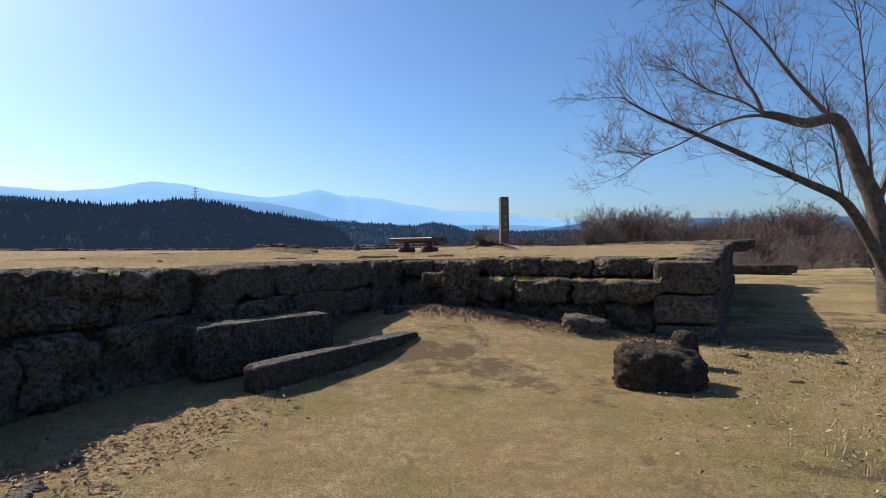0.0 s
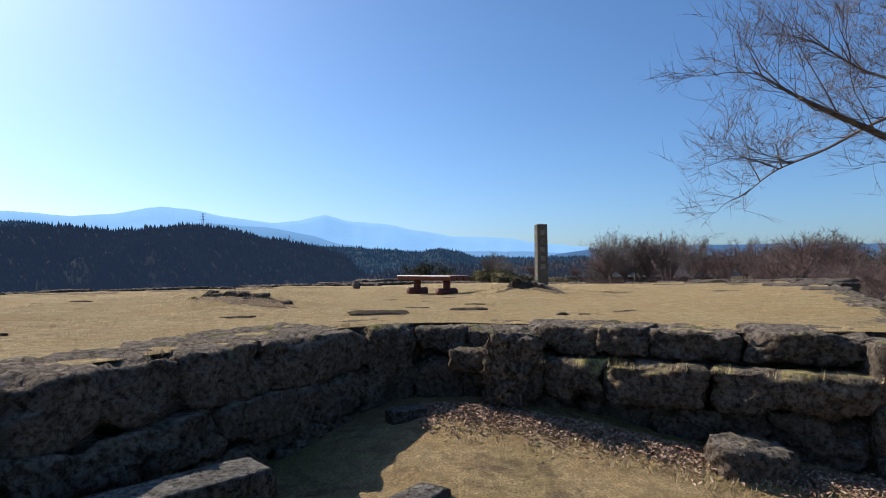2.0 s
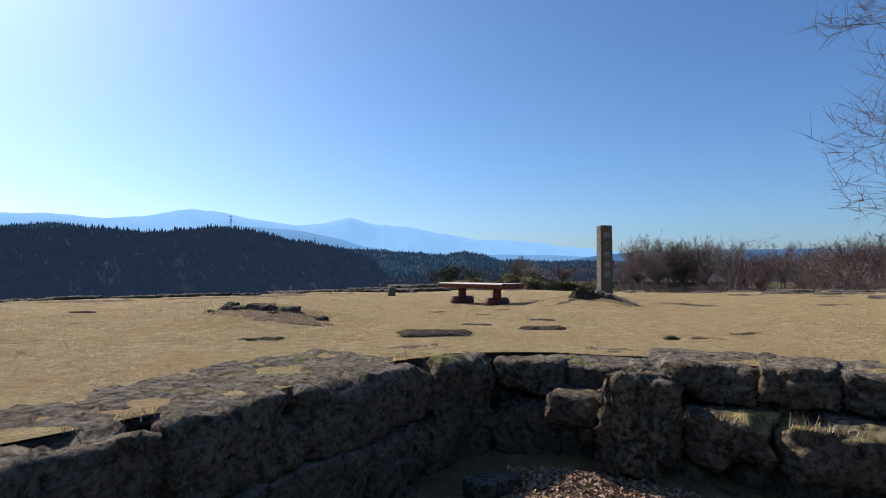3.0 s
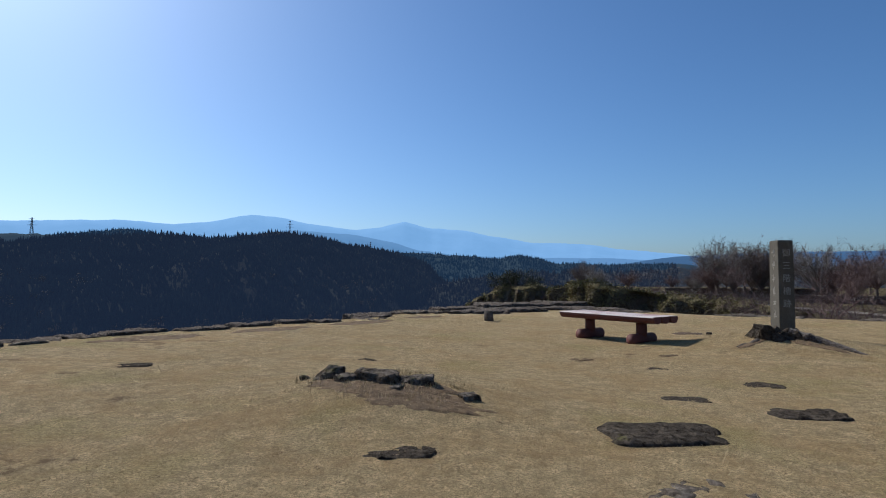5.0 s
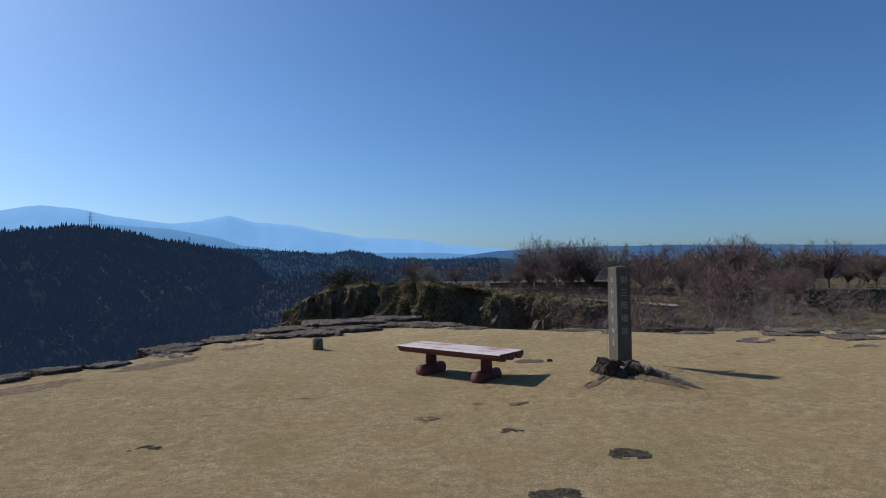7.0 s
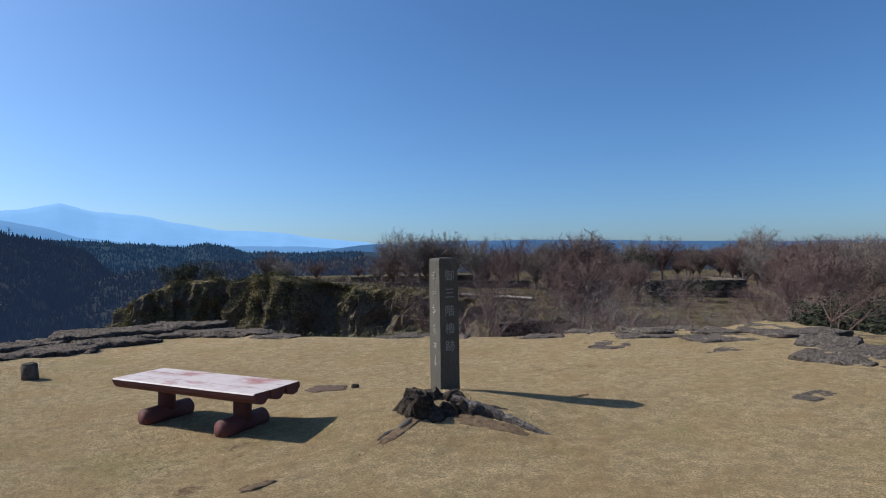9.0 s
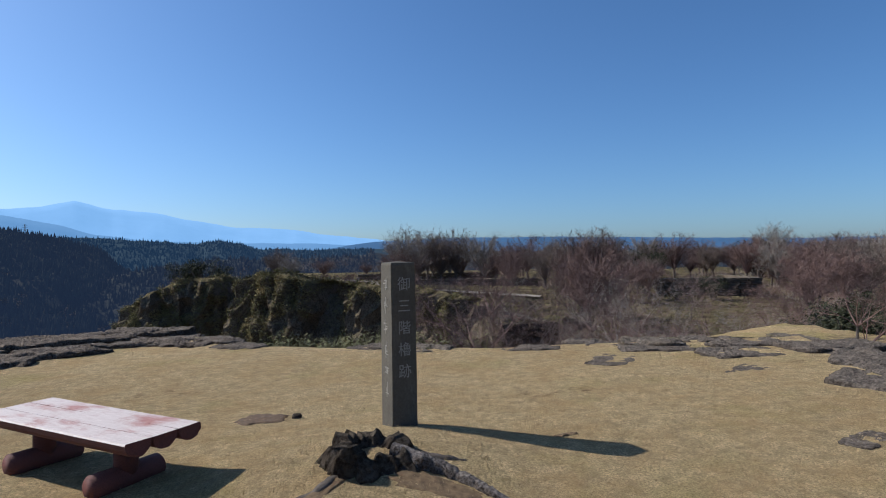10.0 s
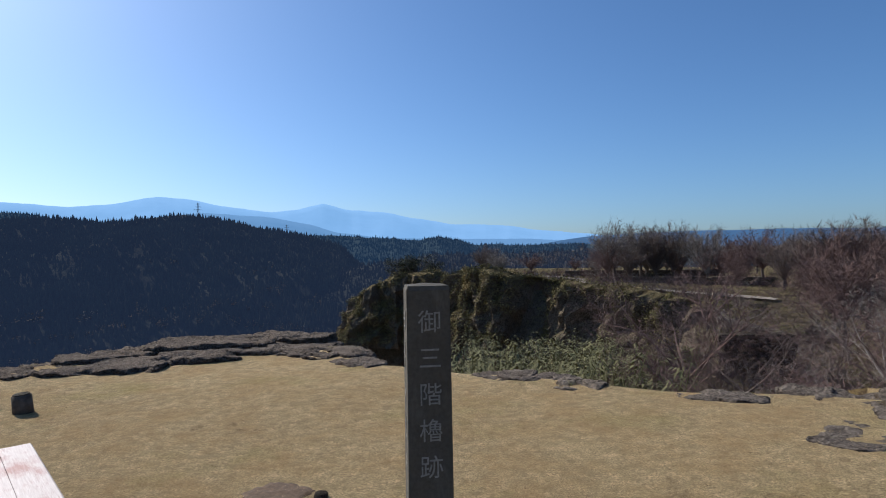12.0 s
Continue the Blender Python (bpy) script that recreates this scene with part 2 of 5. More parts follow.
def stone_mesh(sx, sy, sz, seed, cuts=5, rough=0.06, square=5.0, flat=True):
    """A weathered, chipped block of these sizes, centred, as a bmesh."""
    bm = bmesh.new()
    bmesh.ops.create_cube(bm, size=2.0)
    bmesh.ops.subdivide_edges(bm, edges=bm.edges[:], cuts=cuts, use_grid_fill=True)
    big = min(sx, sy, sz)
    o = Vector((seed * 7.3, seed * 3.1, seed * 1.7))
    for v in bm.verts:
        p = v.co
        n = (abs(p.x) ** square + abs(p.y) ** square + abs(p.z) ** square) ** (1 / square)
        p = p / n
        q = Vector((p.x * sx / 2, p.y * sy / 2, p.z * sz / 2))
        d = noise.noise_vector(q * 1.3 + o) * 0.9 + noise.noise_vector(q * 5.5 + o) * 0.5 + noise.noise_vector(q * 13 + o) * 0.6 + noise.noise_vector(q * 27 + o) * 0.45
        chip = noise.noise(q * 3.3 + o * 1.7)
        crease = abs(noise.noise(q * 4.2 + o * 0.7)) * 0.9 + abs(noise.noise(q * 10.5 + o)) * 0.55
        v.co = q + d * rough * big * 1.15 - p * (max(0.0, chip - 0.05) * 3.2 + max(0.0, 0.32 - crease) * 1.1) * rough * big
        if flat:
            v.co.z = min(v.co.z, sz * 0.5 - 0.006 + 0.012 * noise.noise(q * 9 + o))
    return bm


# ---- ground heights ----
RIM_A, RIM_B = Vector((-3.7, 25.7)), Vector((-8.2, 15.4))
RIM_N = Vector((-0.916, 0.40))
CLIFF_EDGE = ((20, 3.0), (26, 5.0), (40, 9.0), (48, 16.0), (57, 26.0), (66, 28.0), (76, 27.0), (84, 23.0), (91, 14.0), (97, 9.0), (105, 8.0), (111, 2.0), (117, -6.0), (128, -8.0), (140, -8.0), (165, 12.0), (260, 60.0))


def cliff_x(y):
    e = CLIFF_EDGE
    if y <= e[0][0]:
        return e[0][1]
    for (a, xa), (b, xb) in zip(e, e[1:]):
        if y <= b:
            k = sm(0, 1, (y - a) / (b - a))
            return xa + (xb - xa) * k
    return e[-1][1]


def pit_z(x, y):
    z = -1.1 + 0.40 * sm(6.8, 10.4, y) * math.exp(-((x - 0.1) / 2.1) ** 2)
    z += 0.025 * nz(x, y, 0, 0.9) + 0.012 * nz(x, y, 3, 3.1)
    return z


def terrain_z(x, y):
    near = pit_z(x, y) - 0.1 * sm(10, 24, math.hypot(x, y - 8))
    s = (x - RIM_A.x) * RIM_N.x + (y - RIM_A.y) * RIM_N.y
    # first terrace ends ahead and to the right, the second lies lower
    fall = max(sm(28.0, 32.0, y - 0.25 * (x - 16)) if x > 10.5 else sm(21.0, 26.0, y), sm(20.8, 24.5, x - 0.1 * (y - 26)))
    low = -4.6 + 1.6 * sm(55, 90, y) + 0.35 * nz(x, y, 0, 0.07) + 0.1 * nz(x, y, 0, 0.4)
    low += (-2.5 - low) * sm(15.0, 15.9, x) * sm(18.6, 17.6, x) * sm(41.8, 43.0, y) * sm(60, 52, y)
    z = near + (low - near) * fall
    # gully ahead and the valley on the sunny side
    c = cliff_x(y) + 2.0 * nz(x, y, 5, 0.06) + 1.5 * nz(x, y, 5, 0.15) + nz(x, y, 7, 0.4) - x
    if y > 20:
        drop = (sm(0, 4.5, c) * 0.55 + sm(4, 14, c) * 0.45) * (8 + 8 * sm(40, 90, y)) * (1 + 0.3 * nz(x, y, 9, 0.25)) + sm(10, 55, c) * 26
        z = z - drop * sm(21, 27, y) * (1 + 0.15 * nz(x, y, 0, 0.2))
    open_side = 1.0 if y <= 20 else sm(3, 16, c + 16 * (1 - sm(20, 30, y)))
    if s > 0 and open_side > 0:
        z = z + (min(z, -1.5 - 9 * sm(0, 5, s) - 40 * sm(3, 70, s)) - z) * open_side
    r = math.hypot(x, y)
    z = z - 50 * sm(190, 420, r)
    z = max(z, -62)
    if r > 30:
        z += min(3.0, (r - 30) * 0.012) * nz(x, y, 2, 0.03)
    return z


def platform_z(x, y):
    z = 0.035 * max(0.0, x - 2.2) + 0.03 * max(0.0, -x - 2.5)
    z += 0.10 * sm(19, 23, y) * math.exp(-((x - 1.5) / 3.0) ** 2)
    z += 0.23 * math.exp(-((x - 1.56) ** 2 / 1.1 + (y - 17.05) ** 2 / 0.95))
    z += 0.22 * math.exp(-((x + 3.1) ** 2 / 1.1 + (y - 12.9) ** 2 / 0.8))
    return z + 0.02 * nz(x, y, 0, 0.7) + 0.008 * nz(x, y, 4, 2.5)


# ---- the large structure ----
def ground_sheet():
    verts, faces = [], []
    n = 420
    rings = [0.35 * i for i in range(1, 55)]
    while rings[-1] < 4700:
        rings.append(rings[-1] * (1.037 if rings[-1] < 220 else 1.09))
    verts.append((0, 8, pit_z(0, 8)))
    for r in rings:
        for k in range(n):
            a = 2 * math.pi * k / n
            x, y = r * math.sin(a), 8 + r * math.cos(a)
            verts.append((x, y, terrain_z(x, y)))
    for k in range(n):
        faces.append((0, 1 + (k + 1) % n, 1 + k))
    for i in range(len(rings) - 1):
        for k in range(n):
            a, b = 1 + i * n + k, 1 + i * n + (k + 1) % n
            faces.append((a, b, b + n, a + n))
    ob = solid("ground", verts, faces, M_GROUND)
    ob.data.materials.append(M_BRUSHLAND)
    ob.data.materials.append(M_CLIFF)
    for p in ob.data.polygons:
        c = p.center
        if c.z < -2.2:
            p.material_index = 1
        if p.normal.z < 0.66 and c.z < -3.0:
            p.material_index = 2
    return tagged(ob, "uneven dry winter ground with worn earth and sparse grass", "ground", kind="structure")


ground_sheet()

PLATFORM = ((-9.6, -6.0), (-6.3, 0.9), (-3.25, 7.2), (-2.05, 9.05), (-1.35, 10.5), (-0.88, 10.87), (-0.1, 10.9), (0.65, 10.68), (1.65, 10.07), (2.45, 9.8), (3.12, 9.58), (3.55, 9.36),
            (5.15, 12.2), (6.75, 15.2), (7.8, 17.1), (9.1, 19.5), (7.9, 20.1), (6.2, 20.8), (4.6, 21.4), (3.0, 22.3), (1.0, 23.3), (-0.1, 25.4), (-2.0, 26.6), (-3.7, 25.7), (-5.6, 20.4), (-8.2, 15.4), (-14.0, 4.6), (-20.0, -6.0))


def inside(x, y, poly):
    c = False
    for (xa, ya), (xb, yb) in zip(poly, poly[1:] + poly[:1]):
        if (ya > y) != (yb > y) and x < (xb - xa) * (y - ya) / (yb - ya) + xa:
            c = not c
    return c


def platform():
    from mathutils.geometry import delaunay_2d_cdt
    edge = []
    for a, b in zip(PLATFORM, PLATFORM[1:] + PLATFORM[:1]):
        a, b = Vector(a), Vector(b)
        k = max(1, int((b - a).length / 0.35))
        for i in range(k):
            p = a.lerp(b, i / k)
            edge.append(p + Vector((nz(p.x, p.y, 1, 1.3), nz(p.x, p.y, 8, 1.3))) * 0.13)
    pts = list(edge)
    rows = [(-20.5 + 0.3 * i, -5.9 + 0.3 * j) for i in range(100) for j in range(110)]
    for x, y in rows:
        x, y = x + random.uniform(-0.08, 0.08), y + random.uniform(-0.08, 0.08)
        if inside(x, y, PLATFORM):
            pts.append(Vector((x, y)))
    vs, es, fs, *_ = delaunay_2d_cdt(pts, [], [list(range(len(edge)))], 1, 1e-4)
    verts = [(v.x, v.y, platform_z(v.x, v.y)) for v in vs]
    ob = solid("platform_lawn", verts, [tuple(f) for f in fs], M_TURF)
    # earth and masonry core below
    n = len(edge)
    cv = [(p.x, p.y, platform_z(p.x, p.y) - 0.012) for p in edge] + [(p.x, p.y, -9.0) for p in edge]
    cf = [(i, (i + 1) % n, n + (i + 1) % n, n + i) for i in range(n)]
    core = solid("wall_core", cv, [f[::-1] for f in cf], M_ROCK, None, False)
    tagged(core, "dark earth and rubble core of the castle terrace", "wall", kind="structure")
    return tagged(ob, "dry tan lawn on top of the castle terrace", "lawn", kind="structure")


platform()


# ---- distance: hills and mountains ----
def ridge(name, points, radius, foot, mat, label, rough, grain, back=0.25, steps=5):
    """A range of hills round the place: bearings and heights in degrees as seen from it."""
    verts, faces = [], []
    lo, hi = points[0][0], points[-1][0]
    n = int(abs(hi - lo) * 5)
    for i in range(n + 1):
        az = lo + (hi - lo) * i / n
        for (a, ea), (b, eb) in zip(points, points[1:]):
            if min(a, b) <= az <= max(a, b):
                k = (az - a) / (b - a)
                el = ea + (eb - ea) * (0.35 * sm(0, 1, k) + 0.65 * k)
        el += rough * (nz(az, radius * 0.01, 0, 0.35) + 0.6 * nz(az, radius * 0.01, 0, 1.1) + 0.35 * nz(az, 7, 0, 3.0))
        for j in range(steps + 1):
            k = j / steps
            r = radius * (1 - back + back * k)
            top = math.tan(radians(el)) * radius
            px, py = -r * math.sin(radians(az)), r * math.cos(radians(az))
            q = grain / radius
            bump = (nz(px, py, 1, 9 * q) + 0.55 * nz(px, py, 2, 21 * q) + 0.3 * nz(px, py, 3, 50 * q)) * math.sin(math.pi * k)
            z = foot + (top - foot) * (k ** 0.75 + 0.16 * bump) + 1.6
            verts.append((-r * math.sin(radians(az)), 10 + r * math.cos(radians(az)), z))
        verts.append((-radius * 1.12 * math.sin(radians(az)), 10 + radius * 1.12 * math.cos(radians(az)), foot))
    w = steps + 2
    for i in range(n):
        for j in range(w - 1):
            a = i * w + j
            faces.append((a, a + 1, a + w + 1, a + w))
    ob = solid(name, verts, faces, mat)
    return tagged(ob, label, "hill", kind="structure")


FAR = ((100, 2.4), (60, 3.5), (45, 4.25), (37.3, 4.7), (32.6, 4.5), (29.6, 4.88), (26.1, 5.55), (23.3, 5.36), (20.5, 4.8), (16.5, 4.32), (14.4, 4.53), (11.6, 5.15), (9.0, 4.54), (5.8, 4.3), (3.0, 3.72), (-0.9, 3.1), (-6.4, 2.83), (-9.7, 2.26), (-14, 1.9), (-18, 1.2), (-24, 0.5))
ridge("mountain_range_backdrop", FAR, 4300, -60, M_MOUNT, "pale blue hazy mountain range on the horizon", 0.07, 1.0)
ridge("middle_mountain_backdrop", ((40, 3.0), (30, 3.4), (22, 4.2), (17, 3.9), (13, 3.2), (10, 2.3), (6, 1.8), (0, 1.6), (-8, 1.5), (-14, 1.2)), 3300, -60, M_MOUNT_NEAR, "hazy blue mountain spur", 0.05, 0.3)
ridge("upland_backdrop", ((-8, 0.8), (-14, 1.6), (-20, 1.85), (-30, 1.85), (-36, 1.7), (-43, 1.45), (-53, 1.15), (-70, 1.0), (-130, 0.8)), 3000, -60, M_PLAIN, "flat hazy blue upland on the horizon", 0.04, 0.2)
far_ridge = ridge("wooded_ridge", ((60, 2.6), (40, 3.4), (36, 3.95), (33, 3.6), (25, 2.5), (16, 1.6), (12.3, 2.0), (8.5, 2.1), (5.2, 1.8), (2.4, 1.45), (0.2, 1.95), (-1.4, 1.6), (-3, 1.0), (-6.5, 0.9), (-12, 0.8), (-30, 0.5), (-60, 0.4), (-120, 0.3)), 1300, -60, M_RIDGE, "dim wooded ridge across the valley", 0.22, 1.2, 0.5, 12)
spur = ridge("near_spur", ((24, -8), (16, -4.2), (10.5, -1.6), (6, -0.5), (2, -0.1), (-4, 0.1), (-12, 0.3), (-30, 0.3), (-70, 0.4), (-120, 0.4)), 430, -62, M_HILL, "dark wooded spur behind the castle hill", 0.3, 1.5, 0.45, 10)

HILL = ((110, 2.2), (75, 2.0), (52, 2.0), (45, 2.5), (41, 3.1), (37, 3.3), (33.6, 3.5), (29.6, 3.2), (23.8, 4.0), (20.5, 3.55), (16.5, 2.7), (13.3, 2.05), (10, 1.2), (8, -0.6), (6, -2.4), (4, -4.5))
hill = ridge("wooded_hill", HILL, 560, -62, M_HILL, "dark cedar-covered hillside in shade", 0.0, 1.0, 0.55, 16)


def cones(name, spots, mat, label, sides=5):
    """Many small ragged conifers in one mesh."""
    verts, faces = [], []
    for x, y, z, h in spots:
        for lev, (za, zb, w) in enumerate(((0.0, 0.6, 0.27), (0.28, 0.82, 0.2), (0.55, 1.0, 0.11))):
            o = len(verts)
            tw = random.random() * 6
            for k in range(sides):
                a = tw + 2 * math.pi * k / sides
                r = w * h * random.uniform(0.7, 1.25)
                verts.append((x + r * math.cos(a), y + r * math.sin(a), z + za * h + random.uniform(-0.04, 0.04) * h))
            verts.append((x, y, z + zb * h))
            for k in range(sides):
                faces.append((o + k, o + (k + 1) % sides, o + sides))
    ob = solid(name, verts, faces, mat, None, False)
    return tagged(ob, label, "forest", kind="stuff")


def hill_forest(name, ground, steps, lo, hi, from_az, to_az, per, size, label):
    w = steps + 2
    vs = [v.co for v in ground.data.vertices]
    n = len(vs) // w
    spots = []
    for i in range(n - 1):
        az = lo + (hi - lo) * i / (n - 1)
        if not to_az < az < from_az:
            continue
        for j in range(2, steps):
            for _ in range(per):
                u, v = random.random(), random.random()
                p = vs[i * w + j].lerp(vs[i * w + j + 1], u).lerp(vs[(i + 1) * w + j].lerp(vs[(i + 1) * w + j + 1], u), v)
                patch = nz(p.x, p.y, p.z, 0.012)
                if patch < -0.55 and j < 10:
                    continue
                h = size * random.uniform(0.75, 1.35) * (1.0 + 0.25 * nz(p.x, p.y, 4, 0.02))
                spots.append((p.x, p.y, p.z - h * 0.22, h))
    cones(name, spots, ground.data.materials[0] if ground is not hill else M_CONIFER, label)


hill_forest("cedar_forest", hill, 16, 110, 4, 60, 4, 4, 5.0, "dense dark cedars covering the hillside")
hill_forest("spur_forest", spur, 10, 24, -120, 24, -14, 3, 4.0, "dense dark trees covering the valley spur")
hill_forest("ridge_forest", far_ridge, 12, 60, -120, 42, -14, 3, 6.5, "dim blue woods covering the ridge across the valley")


# ---- masonry round the sunken entrance ----
wall = empty("wall_pit", Matrix())
tagged(wall, "old castle retaining wall of big weathered tuff blocks", "stone wall", kind="structure")


def wall_stone(cx, cy, cz, sx, sy, sz, yaw, seed, mat=M_STONE, rough=0.12, square=8.0, tilt=0.0, cuts=13):
    bm = stone_mesh(sx, sy, sz, seed, cuts, rough, square)
    ob = part("stone", bm, mat, wall, "", True)
    ob.matrix_world = pose(cx, cy, cz, 0, tilt, yaw)
    return ob


def course(a, b, z0, z1, depth, lengths, seed, mat=M_STONE, out=0.0, rough=0.11, follow=False, jut=0.012):
    """Stones side by side from a to b, with their faces near that line."""
    a, b = Vector(a), Vector(b)
    d = (b - a).normalized()
    n = Vector((d.y, -d.x))
    yaw = math.degrees(math.atan2(d.y, d.x))
    s, i = 0.0, 0
    total = (b - a).length
    rnd = random.Random(seed)
    while s < total - 0.15:
        w = min(lengths[i % len(lengths)] * rnd.uniform(0.85, 1.15), total - s)
        if total - s - w < 0.25:
            w = total - s
        c = a + d * (s + w / 2) + n * (out + rnd.uniform(-0.025, 0.03) - depth / 2)
        top = z1 + (-0.006 if follow else -0.02) + rnd.uniform(-0.015, jut) + (platform_z(c.x, c.y) if follow else 0)
        wall_stone(c.x, c.y, (z0 + top) / 2, w + 0.05, depth, top - z0 + 0.03, yaw, seed * 13.7 + i * 2.3, mat, rough)
        s, i = s + w, i + 1


# flank beside the steps, running back past the walker
LA, LS, LB, LC = (-8.8, -5.0), (-3.35, 5.85), (-2.45, 7.65), (-1.0, 10.55)
course(LA, LS, -0.52, 0.02, 1.0, (1.3, 0.95, 1.6, 1.1), 1, M_STONE, -0.03, follow=True)
course(LA, LS, -1.25, -0.5, 0.7, (1.1, 1.5, 0.9), 3, M_STONE, 0.04)
course(LS, LB, -0.50, 0.02, 1.05, (1.1, 0.95), 17, M_STONE, -0.30, follow=True)
course(LS, LB, -1.25, -0.48, 0.7, (0.8, 1.2), 18, M_STONE, -0.02)
course(LB, LC, -0.40, 0.02, 1.25, (1.15, 0.9, 1.2), 4, M_STONE, 0.0, follow=True)
course(LB, LC, -0.74, -0.38, 0.7, (0.7, 0.55, 0.9), 5, M_STONE, 0.06)
course(LB, LC, -1.2, -0.72, 0.7, (1.0, 0.85), 6, M_STONE, 0.04)
# far end and the mossy stepped flank
course((-1.05, 10.4), (-0.55, 10.72), -1.0, 0.02, 0.9, (0.6,), 7, M_STONE, 0.0)
course((-0.6, 10.7), (0.5, 10.38), -0.28, 0.02, 0.85, (0.6, 0.55), 8, M_STONE, 0.02)
course((-0.6, 10.7), (0.4, 10.42), -0.95, -0.27, 0.5, (0.5, 0.6), 9, M_STONE, 0.02)
course((0.45, 10.4), (3.12, 9.22), -0.22, 0.03, 0.75, (0.75, 0.5, 0.7, 0.95), 10, M_STONE, -0.04, 0.15, False, 0.03)
course((0.1, 10.55), (3.15, 9.2), -0.62, -0.24, 0.75, (0.7, 0.55, 0.95, 1.0), 11, M_STONE_MOSS, 0.22, 0.11)
course((0.1, 10.55), (3.15, 9.2), -1.15, -0.60, 0.6, (0.9, 0.8, 1.0), 12, M_STONE, 0.0)
# corner blocks
for z0, z1, sx, sd in ((-0.45, 0.01, 0.80, 1), (-0.86, -0.45, 0.84, 2), (-1.3, -0.86, 0.84, 3)):
    wall_stone(3.45 + 0.02 * sd, 9.27, (z0 + z1) / 2, sx, 0.75, z1 - z0 - 0.01, -20, 70 + sd, M_STONE, 0.02, 10.0)
# return flank on the grassy side
course((3.87, 9.05), (9.45, 19.7), -0.42, 0.0, 0.6, (0.9, 1.1, 0.8), 14, M_STONE, 0.02, 0.03, True)
course((3.87, 9.05), (9.45, 19.7), -0.84, -0.41, 0.6, (1.1, 0.9, 1.2), 15, M_STONE, 0.04, 0.03)
course((3.87, 9.05), (9.45, 19.7), -1.5, -0.83, 0.6, (1.0, 1.2), 16, M_STONE, 0.06, 0.03)
# leaning boulder with a pale lichen patch in the back wall
wall_stone(0.36, 10.2, -0.35, 0.44, 0.5, 0.70, -25, 91, M_STONE, 0.17, 7.0, 12)
wall_stone(-0.02, 10.38, -0.30, 0.34, 0.4, 0.24, -15, 92, M_STONE_MOSS, 0.10, 5.0)


def slab(name, cx, cy, top, sx, sy, sz, yaw, seed, mat, label, category, rough=0.03, square=8.0, tilt=(0, 0), cuts=9):
    bm = stone_mesh(sx, sy, sz, seed, cuts, rough, square)
    ob = part(name, bm, mat, None, label, True)
    ob.matrix_world = pose(cx, cy, top - sz / 2, tilt[0], tilt[1], yaw)
    return tagged(ob, label, category)


# long dressed step stones
slab("step_stone", -1.89, 7.54, -0.515, 1.62, 0.34, 0.55, 45.7, 21, M_SLAB, "long dressed grey stone step against the retaining wall", "step", 0.012, 14)
slab("kerb_stone", -1.02, 7.59, -0.835, 2.5, 0.24, 0.3, 55.3, 22, M_SLAB, "long low grey kerb stone set in the grass", "kerb", 0.012, 14)
slab("threshold_stone", -0.62, 10.0, -0.67, 0.36, 0.2, 0.2, 30, 23, M_SLAB, "small grey stone at the foot of the wall", "stone", 0.03)
slab("flat_stone", 2.05, 9.15, -0.74, 0.66, 0.45, 0.3, 8, 24, M_STONE, "flat weathered grey stone lying before the wall", "stone", 0.1, 6.0, (4, 5), cuts=14)
slab("rough_boulder", 2.14, 6.68, -0.73, 0.88, 0.6, 0.5, -12, 27, M_ROCK, "big dark angular boulder on the grass", "boulder", 0.085, 3.6, (5, 9), cuts=18)
slab("small_boulder", 2.72, 7.5, -0.70, 0.3, 0.28, 0.42, 20, 26, M_ROCK, "small rounded dark boulder standing on the grass", "boulder", 0.08, 3.2, cuts=9)


# ---- monument pillar ----
PX, PY, PYAW = 1.93, 17.81, 8.0


